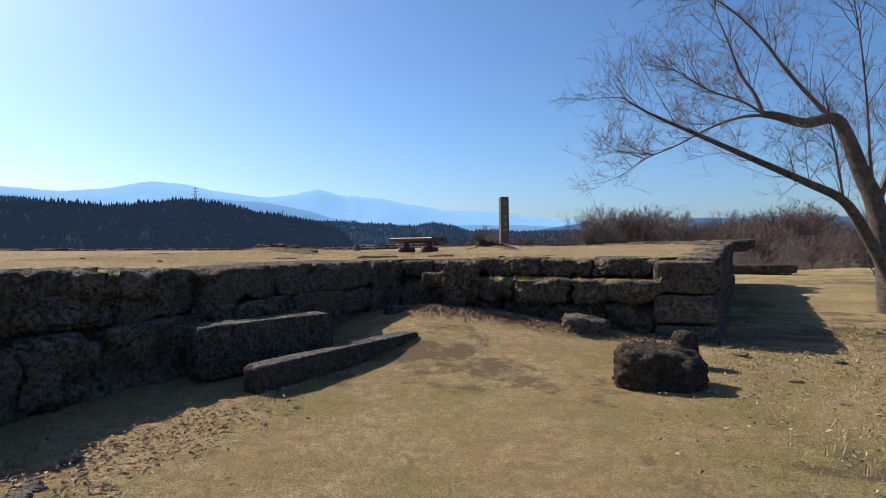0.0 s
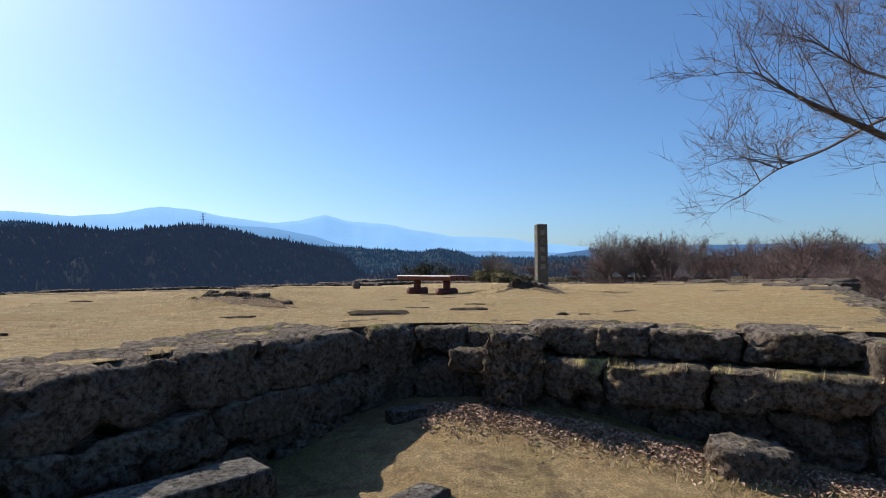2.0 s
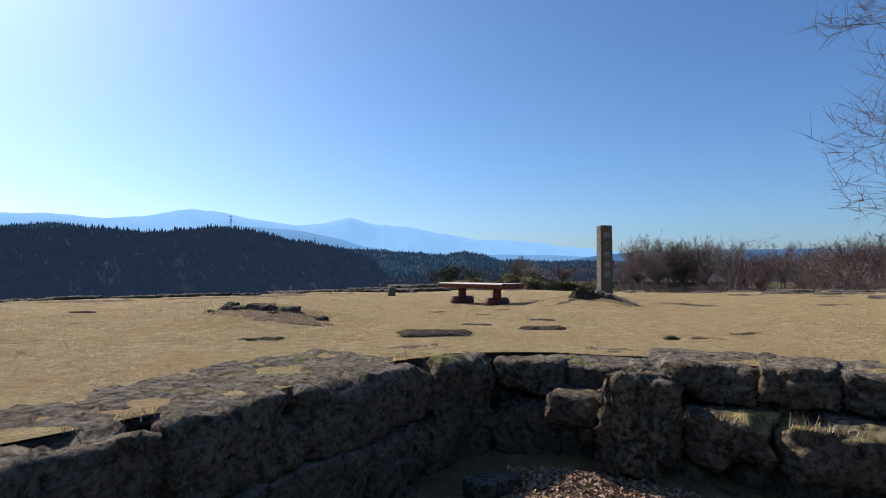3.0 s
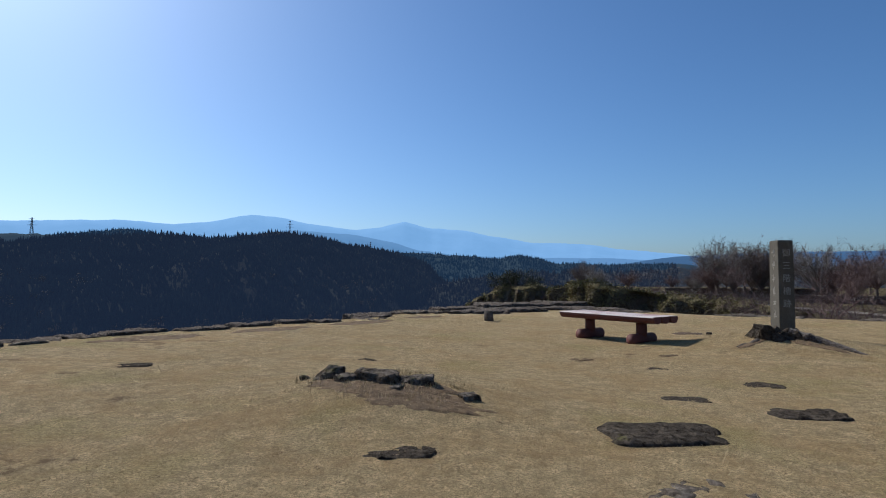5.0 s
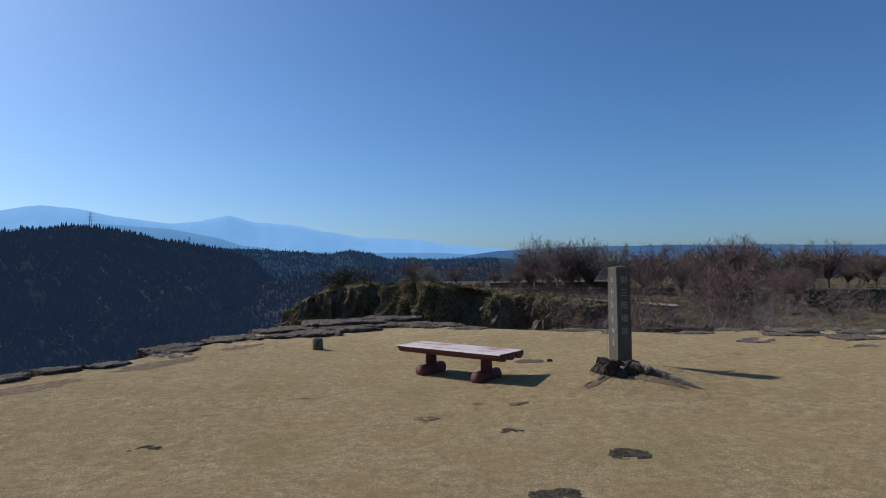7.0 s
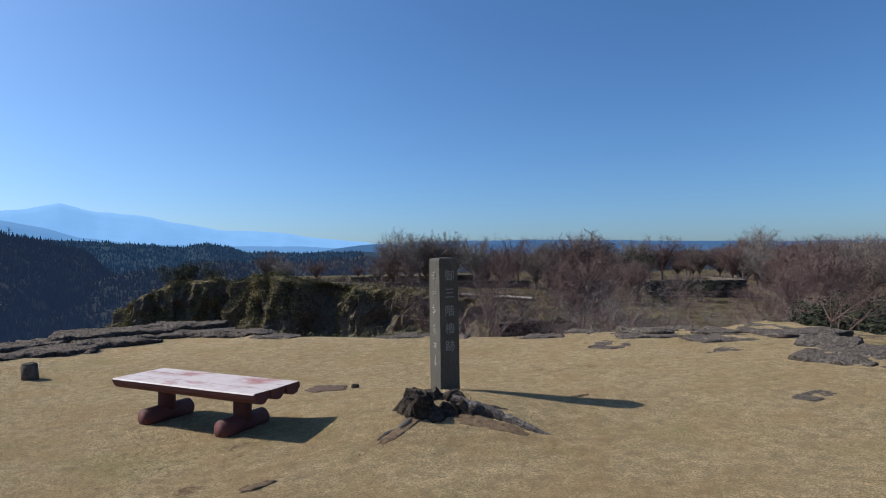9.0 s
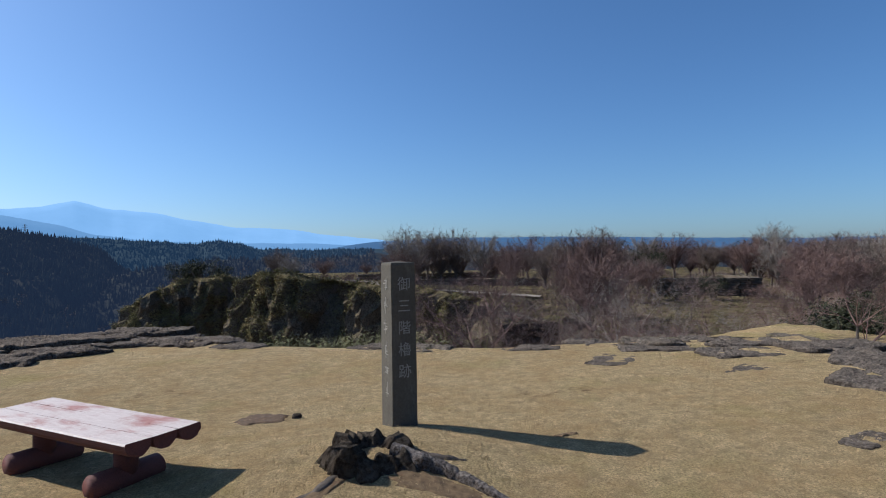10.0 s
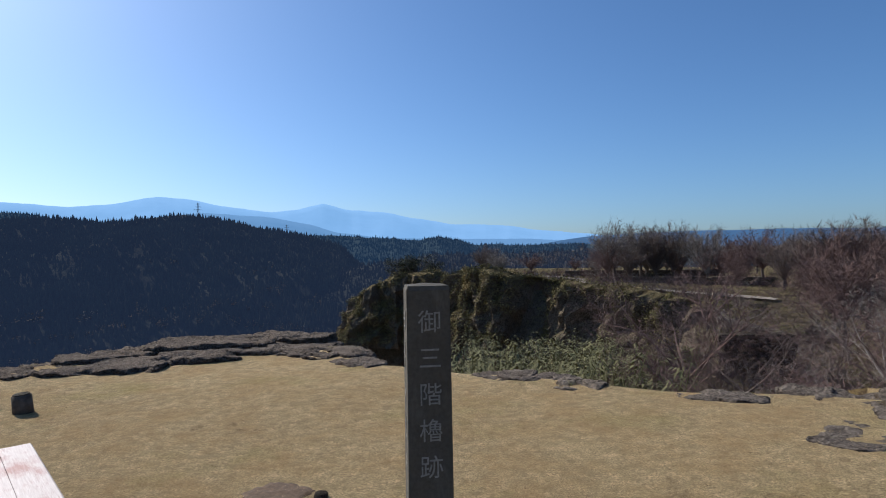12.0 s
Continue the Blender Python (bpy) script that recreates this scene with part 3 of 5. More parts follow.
def pillar():
    root = empty("monument_pillar", pose(PX, PY, 0.05, 0, 0, PYAW))
    tagged(root, "square dressed grey stone monument pillar with carved characters", "pillar")
    bm = bmesh.new()
    h = 1.52
    rows = [(0.0, 0.121), (0.5, 0.119), (1.0, 0.117), (h - 0.035, 0.116), (h - 0.012, 0.108)]
    rings = [[bm.verts.new((sx * r, sy * r, z)) for sx, sy in ((-1, -1), (1, -1), (1, 1), (-1, 1))] for z, r in rows]
    for a, b in zip(rings, rings[1:]):
        for k in range(4):
            bm.faces.new((a[k], a[(k + 1) % 4], b[(k + 1) % 4], b[k]))
    tip = bm.verts.new((0, 0, h))
    for k in range(4):
        bm.faces.new((rings[-1][k], rings[-1][(k + 1) % 4], tip))
    bm.faces.new(rings[0][::-1])
    bmesh.ops.bevel(bm, geom=[e for e in bm.edges if abs(e.verts[0].co.z - e.verts[1].co.z) > 0.2], offset=0.007, segments=2, affect='EDGES')
    part("shaft", bm, M_PILLAR, root)
    # carved characters on the front
    for i, ch in enumerate("御三階櫓跡"):
        cu = bpy.data.curves.new("glyph", 'FONT')
        cu.body = ch
        cu.size = 0.128
        cu.align_x, cu.align_y = 'CENTER', 'CENTER'
        cu.extrude = 0.0015
        tmp = bpy.data.objects.new("glyph", cu)
        me = bpy.data.meshes.new_from_object(tmp)
        bpy.data.objects.remove(tmp)
        me.materials.append(M_ENGRAVE)
        ob = new("carved_character", me)
        ob.parent = root
        ob.matrix_basis = pose(0.004, -0.1205, 1.31 - i * 0.192, 90, 0, 0)
    # worn, unreadable marks on the side face
    for i in range(6):
        bm = bmesh.new()
        for _ in range(6):
            w, l = 0.008, random.uniform(0.03, 0.085)
            y, z, up = random.uniform(-0.03, 0.03), random.uniform(-0.05, 0.05), random.random() < 0.45
            m = Matrix.Translation((0, y, z)) @ Matrix.Diagonal((0.003, w if up else l, l if up else w, 1))
            bmesh.ops.create_cube(bm, size=1.0, matrix=m)
        ob = part("worn_mark", bm, M_ENGRAVE, root)
        ob.matrix_basis = pose(-0.119, 0, 1.31 - i * 0.19)
    return root


pillar()


# ---- log bench ----
def bench():
    root = empty("log_bench", pose(-0.545, 17.90, 0.0, 0, 0, -48))
    tagged(root, "low bench of red-painted half logs with a worn pale top", "bench")
    L, W, T = 1.86, 0.60, 0.42
    w = W / 3
    for k in range(3):
        bm = bmesh.new()
        y0 = -W / 2 + k * w
        ea, eb = (0.012 if k == 0 else 0.0015), (0.012 if k == 2 else 0.0015)
        prof = [(y0 + 0.0008, T - ea), (y0 + ea, T), (y0 + w - eb, T), (y0 + w - 0.0008, T - eb)]
        for i in range(1, 10):
            a = math.pi * i / 10
            prof.append((y0 + w / 2 + (w / 2 - 0.002) * math.cos(a), T - 0.02 - 0.085 * math.sin(a)))
        ends = []
        for i in range(9):
            x = -L / 2 + L * i / 8
            ends.append([bm.verts.new((x + (random.uniform(-0.008, 0.008) if i in (0, 8) else 0), y, z + 0.003 * nz(x, y, k, 3))) for y, z in prof])
        n = len(prof)
        for a, b in zip(ends, ends[1:]):
            for j in range(n):
                bm.faces.new((a[j], b[j], b[(j + 1) % n], a[(j + 1) % n]))
        bm.faces.new(ends[0])
        bm.faces.new(ends[-1][::-1])
        bmesh.ops.recalc_face_normals(bm, faces=bm.faces[:])
        ob = part("half_log", bm, M_BENCH, root)
        ob.data.materials.append(M_BENCH_TOP)
        for p in ob.data.polygons:
            if p.normal.z > 0.6:
                p.material_index = 1
    for sx in (-0.52, 0.5):
        bm = bmesh.new()
        bmesh.ops.create_cone(bm, cap_ends=True, segments=18, radius1=0.085, radius2=0.08, depth=0.27, matrix=Matrix.Translation((sx, 0, 0.205)))
        part("post", bm, M_BENCH, root, "round red-painted post", True)
        bm = bmesh.new()
        bmesh.ops.create_cone(bm, cap_ends=True, segments=18, radius1=0.09, radius2=0.09, depth=0.54, matrix=Matrix.Translation((sx, 0, 0.055)) @ Matrix.Rotation(radians(90), 4, 'X'))
        bmesh.ops.bevel(bm, geom=[e for e in bm.edges if abs(e.verts[0].co.y - e.verts[1].co.y) < 0.001], offset=0.015, segments=2, affect='EDGES')
        part("foot_log", bm, M_BENCH, root, "lying log that serves as the foot", True)
    return root


bench()


# ---- trees ----
def tube(verts, faces, pts, radii, sides):
    o = len(verts)
    prev = None
    for i, p in enumerate(pts):
        t = (pts[min(i + 1, len(pts) - 1)] - pts[max(i - 1, 0)]).normalized()
        if prev is None:
            prev = t.orthogonal().normalized()
        prev = (prev - t * prev.dot(t)).normalized()
        s = t.cross(prev)
        for k in range(sides):
            a = 2 * math.pi * k / sides
            verts.append(tuple(p + (prev * math.cos(a) + s * math.sin(a)) * radii[i]))
    for i in range(len(pts) - 1):
        for k in range(sides):
            a, b = o + i * sides + k, o + i * sides + (k + 1) % sides
            faces.append((a, b, b + sides, a + sides))


def smooth_line(pts, n):
    """A smooth line through the points, n steps a span."""
    pts = [Vector(p) for p in pts]
    out = []
    for i in range(len(pts) - 1):
        p0, p1, p2, p3 = pts[max(i - 1, 0)], pts[i], pts[i + 1], pts[min(i + 2, len(pts) - 1)]
        for j in range(n):
            t = j / n
            out.append(0.5 * ((2 * p1) + (p2 - p0) * t + (2 * p0 - 5 * p1 + 4 * p2 - p3) * t * t + (3 * p1 - p0 - 3 * p2 + p3) * t ** 3))
    out.append(pts[-1])
    return out


def grow(verts, faces, start, way, length, r, depth, rnd, sides, lift=0.25, spread=0.9, seg=5, kids=4, spray=None):
    pts, radii = [start], [r]
    p, d = start.copy(), way.normalized()
    for i in range(seg):
        d = (d + Vector((rnd.uniform(-1, 1), rnd.uniform(-1, 1), rnd.uniform(-1, 1))) * 0.22 + Vector((0, 0, lift * 0.25))).normalized()
        p = p + d * length / seg
        pts.append(p.copy())
        radii.append(r * (1 - 0.8 * (i + 1) / seg))
    tube(verts, faces, pts, radii, sides if r > 0.02 else 3)
    if depth <= 1 and spray:
        for _ in range(spray[0]):
            q = pts[rnd.randrange(1, len(pts))]
            e = (d + Vector((rnd.gauss(0, 0.6), rnd.gauss(0, 0.6), rnd.gauss(0.1, 0.5)))).normalized()
            sd = e.orthogonal().normalized() * spray[2]
            o = len(verts)
            verts += [tuple(q - sd), tuple(q + sd), tuple(q + e * spray[1] * rnd.uniform(0.5, 1.2))]
            faces.append((o, o + 1, o + 2))
    if depth > 0:
        for i in range(kids):
            k = rnd.uniform(0.25, 1.0) * seg
            a = min(int(k), seg - 1)
            q = pts[a].lerp(pts[a + 1], k - a)
            t = (pts[a + 1] - pts[a]).normalized()
            side = Vector((rnd.uniform(-1, 1), rnd.uniform(-1, 1), rnd.uniform(-0.5, 0.9)))
            w = (t * 0.75 + side * spread).normalized()
            grow(verts, faces, q, w, length * rnd.uniform(0.45, 0.75), max(r * 0.5 * (1 - 0.5 * k / seg), 0.0025), depth - 1, rnd, sides, lift, spread, max(3, seg - 1), kids, spray)


def bare_tree_meshes(seed, height, spread, mat, lift=0.4, depth=3, kids=4, spray=None):
    rnd = random.Random(seed)
    tv, tf, cv, cf = [], [], [], []
    stems = rnd.choice((4, 5, 5))
    trunk_h = height * rnd.uniform(0.10, 0.2)
    lean = Vector((rnd.uniform(-0.2, 0.2), rnd.uniform(-0.2, 0.2), 1))
    base = [Vector((0, 0, -0.3)), Vector((0, 0, 0.1)), lean * trunk_h * 0.5, lean * trunk_h]
    r = height * 0.02
    tube(tv, tf, base, [r * 1.3, r, r * 0.85, r * 0.75], 8)
    for s in range(stems):
        a = 2 * math.pi * (s + rnd.random() * 0.7) / stems
        w = Vector((math.cos(a) * spread, math.sin(a) * spread, rnd.uniform(0.7, 1.2)))
        grow(cv, cf, base[-1] - Vector((0, 0, 0.05)), w, height * rnd.uniform(0.5, 0.75), r * 0.5, depth, rnd, 4, lift, 0.95, 5, kids, spray)
    return mesh_data("trunk", tv, tf, M_BARK), mesh_data("branches", cv, cf, mat, False)


def tree_from(name, meshes, m, label, group):
    root = empty(name, m)
    for me, nm in zip(meshes, ("trunk", "crown")):
        ob = new(nm, me)
        ob.parent = root
    return tagged(root, label, "tree", group)


def near_tree():
    rnd = random.Random(5)
    tv, tf, cv, cf = [], [], [], []
    root = empty("cherry_tree", pose(8.28, 11.7, -1.1))
    tagged(root, "leafless old cherry tree with a crooked grey trunk", "tree")
    off = Vector((8.1, 11.7, -1.1))

    def limb(pts, ra, rb, twigs, length, v, f, sides=8, depth=3):
        line = smooth_line([Vector(p) - off for p in pts], 5)
        n = len(line)
        tube(v, f, line, [ra + (rb - ra) * i / (n - 1) for i in range(n)], sides)
        for _ in range(twigs):
            k = rnd.uniform(0.25, 1.0) * (n - 2)
            a = int(k)
            q = line[a].lerp(line[a + 1], k - a)
            t = (line[a + 1] - line[a]).normalized()
            w = t * 0.8 + Vector((rnd.uniform(-1, 0.7), rnd.uniform(-0.9, 0.9), rnd.uniform(-0.35, 1.0)))
            grow(cv, cf, q, w, length * rnd.uniform(0.3, 1.0), 0.010, depth, rnd, 3, 0.05, 1.0, 5, 4, (2, 0.16, 0.0012))

    limb(((8.15, 11.7, -1.3), (8.1, 11.7, -0.9), (8.05, 11.7, -0.3), (7.87, 11.72, 0.85), (7.62, 11.75, 1.5), (7.42, 11.8, 2.1), (7.2, 11.85, 2.5), (6.7, 11.9, 2.43), (6.2, 11.97, 2.58), (5.95, 12.0, 2.62)), 0.21, 0.06, 8, 1.2, tv, tf, 10)
    limb(((8.05, 11.6, -0.6), (7.95, 11.6, -0.3), (7.5, 11.5, 0.4), (7.05, 11.4, 0.95), (6.4, 11.35, 1.26), (5.35, 11.2, 1.67), (4.3, 11.1, 2.1), (3.5, 11.0, 2.42), (2.95, 10.95, 2.72)), 0.13, 0.008, 22, 1.3, tv, tf, 8)
    limb(((5.97, 12.0, 2.6), (5.8, 12.0, 3.0), (5.6, 12.1, 3.4), (5.3, 12.0, 4.0), (5.0, 12.0, 4.7)), 0.045, 0.006, 14, 1.2, cv, cf, 6)
    limb(((6.0, 12.0, 2.6), (5.5, 11.9, 2.55), (4.9, 11.8, 2.35), (4.2, 11.7, 2.0), (3.6, 11.7, 1.75), (3.2, 11.7, 1.45)), 0.035, 0.004, 20, 1.0, cv, cf, 5)
    limb(((7.2, 11.85, 2.5), (6.9, 11.9, 2.8), (6.35, 11.9, 3.4), (5.75, 11.8, 4.05), (5.0, 11.7, 4.6), (4.2, 11.6, 4.8)), 0.05, 0.005, 18, 1.3, cv, cf, 6)
    limb(((7.85, 11.72, 0.9), (7.75, 11.7, 1.8), (7.7, 11.7, 2.7), (7.5, 11.6, 3.9), (7.2, 11.5, 5.2)), 0.035, 0.006, 12, 1.2, cv, cf, 5)
    limb(((7.9, 11.72, 0.9), (8.3, 11.8, 2.0), (8.5, 11.8, 3.2), (8.3, 11.9, 4.6), (8.2, 12, 5.6)), 0.07, 0.01, 16, 1.4, cv, cf, 6)
    limb(((7.05, 11.4, 0.95), (6.95, 11.4, 1.6), (6.8, 11.4, 2.4), (6.6, 11.3, 3.3)), 0.028, 0.005, 12, 1.0, cv, cf, 5)
    limb(((6.0, 12.0, 2.6), (5.6, 12.0, 2.85), (5.0, 12.1, 3.1), (4.3, 12.1, 3.5), (3.7, 12.1, 3.6)), 0.03, 0.004, 18, 1.0, cv, cf, 5)
    solid("trunk", tv, tf, M_BARK, root)
    solid("crown", cv, cf, M_TWIG, root, False)
    return root


near_tree()

CHERRY = [bare_tree_meshes(11 + i, 5.4, 1.05, (M_TWIG_RED, M_TWIG, M_TWIG_RED, M_TWIG_GREY, M_TWIG_RED)[i], 0.1, 3, 4, (15, 0.38, 0.0036)) for i in range(5)]


def dome_tree_meshes(seed, h, w, mat, limbs, twigs, twig, thick):
    """A leafless tree whose fine twigs fill a rounded crown."""
    rnd = random.Random(seed)
    tv, tf, cv, cf = [], [], [], []
    fork = h * rnd.uniform(0.16, 0.28)
    lean = Vector((rnd.uniform(-0.1, 0.1), rnd.uniform(-0.1, 0.1), 1))
    r = h * 0.024
    tube(tv, tf, [Vector((0, 0, -0.4)), lean * fork * 0.5, lean * fork], [r * 1.25, r, r * 0.8], 7)
    mid = Vector((0, 0, h * 0.58))
    for i in range(limbs):
        d = Vector((rnd.gauss(0, 1), rnd.gauss(0, 1), rnd.gauss(0.35, 0.8))).normalized()
        if d.z < -0.3:
            d.z = -d.z * 0.6
        k = rnd.uniform(0.5, 0.95) * (1 + 0.25 * nz(d.x * 1.7, d.y * 1.7, d.z + seed))
        end = mid + Vector((d.x * w * 0.5, d.y * w * 0.5, d.z * h * 0.42)) * k
        start = lean * fork * rnd.uniform(0.8, 1.0)
        bend = Vector((start.x + (end.x - start.x) * 0.42, start.y + (end.y - start.y) * 0.42, start.z + (end.z - start.z) * 0.58)) + Vector((rnd.gauss(0, 1), rnd.gauss(0, 1), rnd.gauss(0, 1))) * h * 0.03
        line = smooth_line([start, bend, end], 2)
        n = len(line)
        tube(cv, cf, line, [h * (0.0095 - 0.008 * q / (n - 1)) for q in range(n)], 3)
        for _ in range(twigs):
            q = rnd.uniform(0.4, 1.0) * (n - 1.01)
            a = int(q)
            p = line[a].lerp(line[a + 1], q - a)
            e = (d * 0.4 + Vector((rnd.gauss(0, 0.7), rnd.gauss(0, 0.7), rnd.gauss(0.2, 0.55)))).normalized()
            l = twig * rnd.uniform(0.5, 1.3)
            for _ in range(2):
                s = e.orthogonal().normalized()
                s = (s * math.cos(q * 9) + e.cross(s) * math.sin(q * 9)) * thick
                o = len(cv)
                cv += [tuple(p - s), tuple(p + s), tuple(p + e * l)]
                cf.append((o, o + 1, o + 2))
                p, l = p + e * l * rnd.uniform(0.3, 0.7), l * 0.75
                e = (e + Vector((rnd.gauss(0, 0.5), rnd.gauss(0, 0.5), rnd.gauss(0.1, 0.4)))).normalized()
    return mesh_data("trunk", tv, tf, M_BARK), mesh_data("branches", cv, cf, mat, False)


FAR_TREE = [dome_tree_meshes(31 + i, 10.5, (12.5, 11.0, 14.0, 10.0, 12.0)[i], (M_TWIG, M_TWIG_GREY, M_TWIG_RED, M_TWIG_GREY, M_TWIG)[i], 66, 44, 1.1, 0.020) for i in range(5)]
ORCHARD = [dome_tree_meshes(41 + i, 6.0, (7.0, 6.0, 7.5)[i], (M_TWIG_RED, M_TWIG_RED, M_TWIG)[i], 46, 46, 0.8, 0.012) for i in range(3)]


def open_view(x, y):
    """The treeless slope below the far bastion."""
    return 40.5 < math.degrees(math.atan2(x, y - 12)) < 48 and 40 < math.hypot(x, y) < 112


def terrace_trees():
    rnd = random.Random(77)
    spots = [(11.8, 38.6, 1.1), (9.5, 30.8, 0.55), (12.6, 29.8, 0.55), (14.6, 31.6, 0.65), (17.6, 33.2, 0.7), (10.6, 36.2, 0.8), (13.8, 37.6, 0.85), (18.8, 36.4, 0.8), (21.5, 33.0, 0.75), (16.0, 45.5, 0.9), (24.5, 47.0, 1.0), (11.6, 32.4, 0.55), (6.3, 30.2, 0.5), (20.2, 38.6, 0.95), (17.0, 23.6, 0.42), (19.2, 25.4, 0.45), (14.6, 35.2, 0.62), (23.4, 25.6, 0.6), (8.6, 29.2, 0.42), (16.4, 39.5, 0.6), (23.5, 35.0, 0.8), (26.0, 41.0, 0.9), (9.6, 34.0, 0.55)]
    for _ in range(16):
        y = rnd.uniform(36, 62)
        x = max(cliff_x(y) + 4, 9.5) + rnd.random() * (8 + y * 0.75)
        if (12 < x < 27 and y < 52) or open_view(x, y):
            continue
        spots.append((x, y, rnd.uniform(0.6, 0.95)))
    label, group = "leafless cherry tree on the lower terrace", "bare cherry trees on the terrace"
    for i, (x, y, s) in enumerate(spots):
        tree_from("bare_tree", CHERRY[i % 5], pose(x, y, terrain_z(x, y) - 0.05, 0, 0, rnd.uniform(0, 360)) @ Matrix.Scale(s, 4), label, group)
    for i in range(95):
        y = rnd.uniform(50, 112)
        x = max(cliff_x(y) + 4, 22) + rnd.random() ** 0.8 * (25 + y * 1.0)
        if (x < 40 and y > 78) or open_view(x, y):
            continue
        tree_from("bare_tree", ORCHARD[i % 3], pose(x, y, terrain_z(x, y) - 0.05, 0, 0, rnd.uniform(0, 360)) @ Matrix.Scale(rnd.uniform(0.8, 1.4), 4), label, group)
    # crowns that stand out against the sky, then the woods between them: bearing, distance, size
    crowns = [(-4.2, 118, 0.72), (-5.4, 112, 0.55), (-8.5, 130, 0.5), (-16.3, 100, 1.0), (-18.6, 108, 0.95), (-21.4, 100, 0.98), (-24.2, 96, 0.9), (-28.6, 118, 0.95), (-31.6, 100, 0.82), (-33.6, 94, 0.92), (-35.8, 100, 0.95), (-39.8, 122, 0.9), (-42.2, 112, 0.85), (-50.2, 125, 1.02), (-54.5, 120, 0.75), (-45.5, 118, 0.7)]
    for _ in range(66):
        az = rnd.uniform(-12, -95)
        crowns.append((az, rnd.uniform(92, 150), rnd.uniform(0.6, 0.9) * (0.6 if az > -15 else 1.0)))
    for i, (az, r, s) in enumerate(crowns):
        x, y = 2 - r * math.sin(radians(az)), 14 + r * math.cos(radians(az))
        if x < cliff_x(y) + 2 or (i > 15 and open_view(x, y)):
            continue
        tree_from("bare_tree", FAR_TREE[i % 5], pose(x, y, terrain_z(x, y) - 0.1, 0, 0, rnd.uniform(0, 360)) @ Matrix.Scale(s, 4), "tall leafless tree in the woods behind the terrace", "bare woods behind the terrace")


terrace_trees()


# ---- leafy plants ----
def clump(verts, faces, c, rx, ry, rz, n, size, rnd, hollow=0.5, slim=0.5):
    for _ in range(n):
        d = Vector((rnd.gauss(0, 1), rnd.gauss(0, 1), rnd.gauss(0, 1))).normalized()
        k = hollow + (1 - hollow) * rnd.random()
        p = Vector((c[0] + d.x * rx * k, c[1] + d.y * ry * k, c[2] + d.z * rz * k))
        a = Vector((rnd.gauss(0, 1), rnd.gauss(0, 1), rnd.gauss(0, 0.6))).normalized() * size * rnd.uniform(0.6, 1.3)
        b = Vector((rnd.gauss(0, 1), rnd.gauss(0, 1), rnd.gauss(0, 0.6))).normalized() * size * slim
        o = len(verts)
        verts += [tuple(p - a), tuple(p + b), tuple(p + a), tuple(p - b)]
        faces.append((o, o + 1, o + 2, o + 3))


def shrub_meshes(seed, mat, size, lumps, leaf, n):
    rnd = random.Random(seed)
    v, f, tv, tf = [], [], [], []
    for _ in range(lumps):
        a, r = rnd.uniform(0, 6.28), rnd.random() ** 0.6 * size * 0.7
        c = Vector((r * math.cos(a), r * math.sin(a), size * rnd.uniform(0.35, 1.1)))
        q = size * rnd.uniform(0.22, 0.42)
        clump(v, f, c, q, q, q * rnd.uniform(0.6, 0.9), n, leaf, rnd)
        tube(tv, tf, [Vector((0, 0, -0.2)), c * 0.4, c], [size * 0.04, size * 0.025, size * 0.008], 5)
    return mesh_data("stem", tv, tf, M_BARK), mesh_data("foliage", v, f, mat, False)


EVERGREEN = [shrub_meshes(51 + i, M_LEAF_DARK, 2.0, 20, 0.07, 170) for i in range(3)]
OLIVE = [shrub_meshes(61 + i, M_LEAF_OLIVE, 1.2, 12, 0.085, 75) for i in range(2)]


def plant(name, meshes, x, y, s, rnd, label, category, group, sink=0.1):
    root = empty(name, pose(x, y, terrain_z(x, y) - sink, 0, 0, rnd.uniform(0, 360)) @ Matrix.Scale(s, 4))
    for me, nm in zip(meshes, ("stem", "foliage")):
        ob = new(nm, me)
        ob.parent = root
    return tagged(root, label, category, group)


def shrubs():
    rnd = random.Random(9)
    # evergreen wood beside the open terrace, then scattered bushes
    green, group = "dark leafy evergreen shrub", "evergreen shrubs"
    for _ in range(22):
        az, r = rnd.uniform(-52, -72), rnd.uniform(27, 55)
        x, y = r * math.sin(radians(-az)), 12 + r * math.cos(radians(az))
        if terrain_z(x, y) > -3.0:
            continue
        plant("evergreen_shrub", EVERGREEN[rnd.randrange(3)], x, y, rnd.uniform(1.0, 1.7), rnd, green, "shrub", group)
    for _ in range(14):
        y = rnd.uniform(60, 150)
        x = cliff_x(y) + rnd.uniform(2, 40)
        plant("evergreen_shrub", EVERGREEN[rnd.randrange(3)], x, y, rnd.uniform(0.4, 1.1), rnd, green, "shrub", group)
    for x, y, q in ((-6, 122, 1.8), (-3, 120, 2.0), (-9, 123, 1.5), (0, 124, 1.6), (66, 92, 2.2), (69, 94, 1.9), (92, 92, 2.6), (95, 95, 2.4)):
        plant("evergreen_shrub", EVERGREEN[rnd.randrange(3)], x, y, q, rnd, green, "shrub", group)
    for _ in range(80):
        y = rnd.uniform(30, 60)
        x = cliff_x(y) - rnd.uniform(-2, 12)
        plant("olive_shrub", OLIVE[rnd.randrange(2)], x, y, rnd.uniform(0.5, 1.1), rnd, "olive green bush on the cliff side", "shrub", "bushes on the cliff", 0.3)


shrubs()


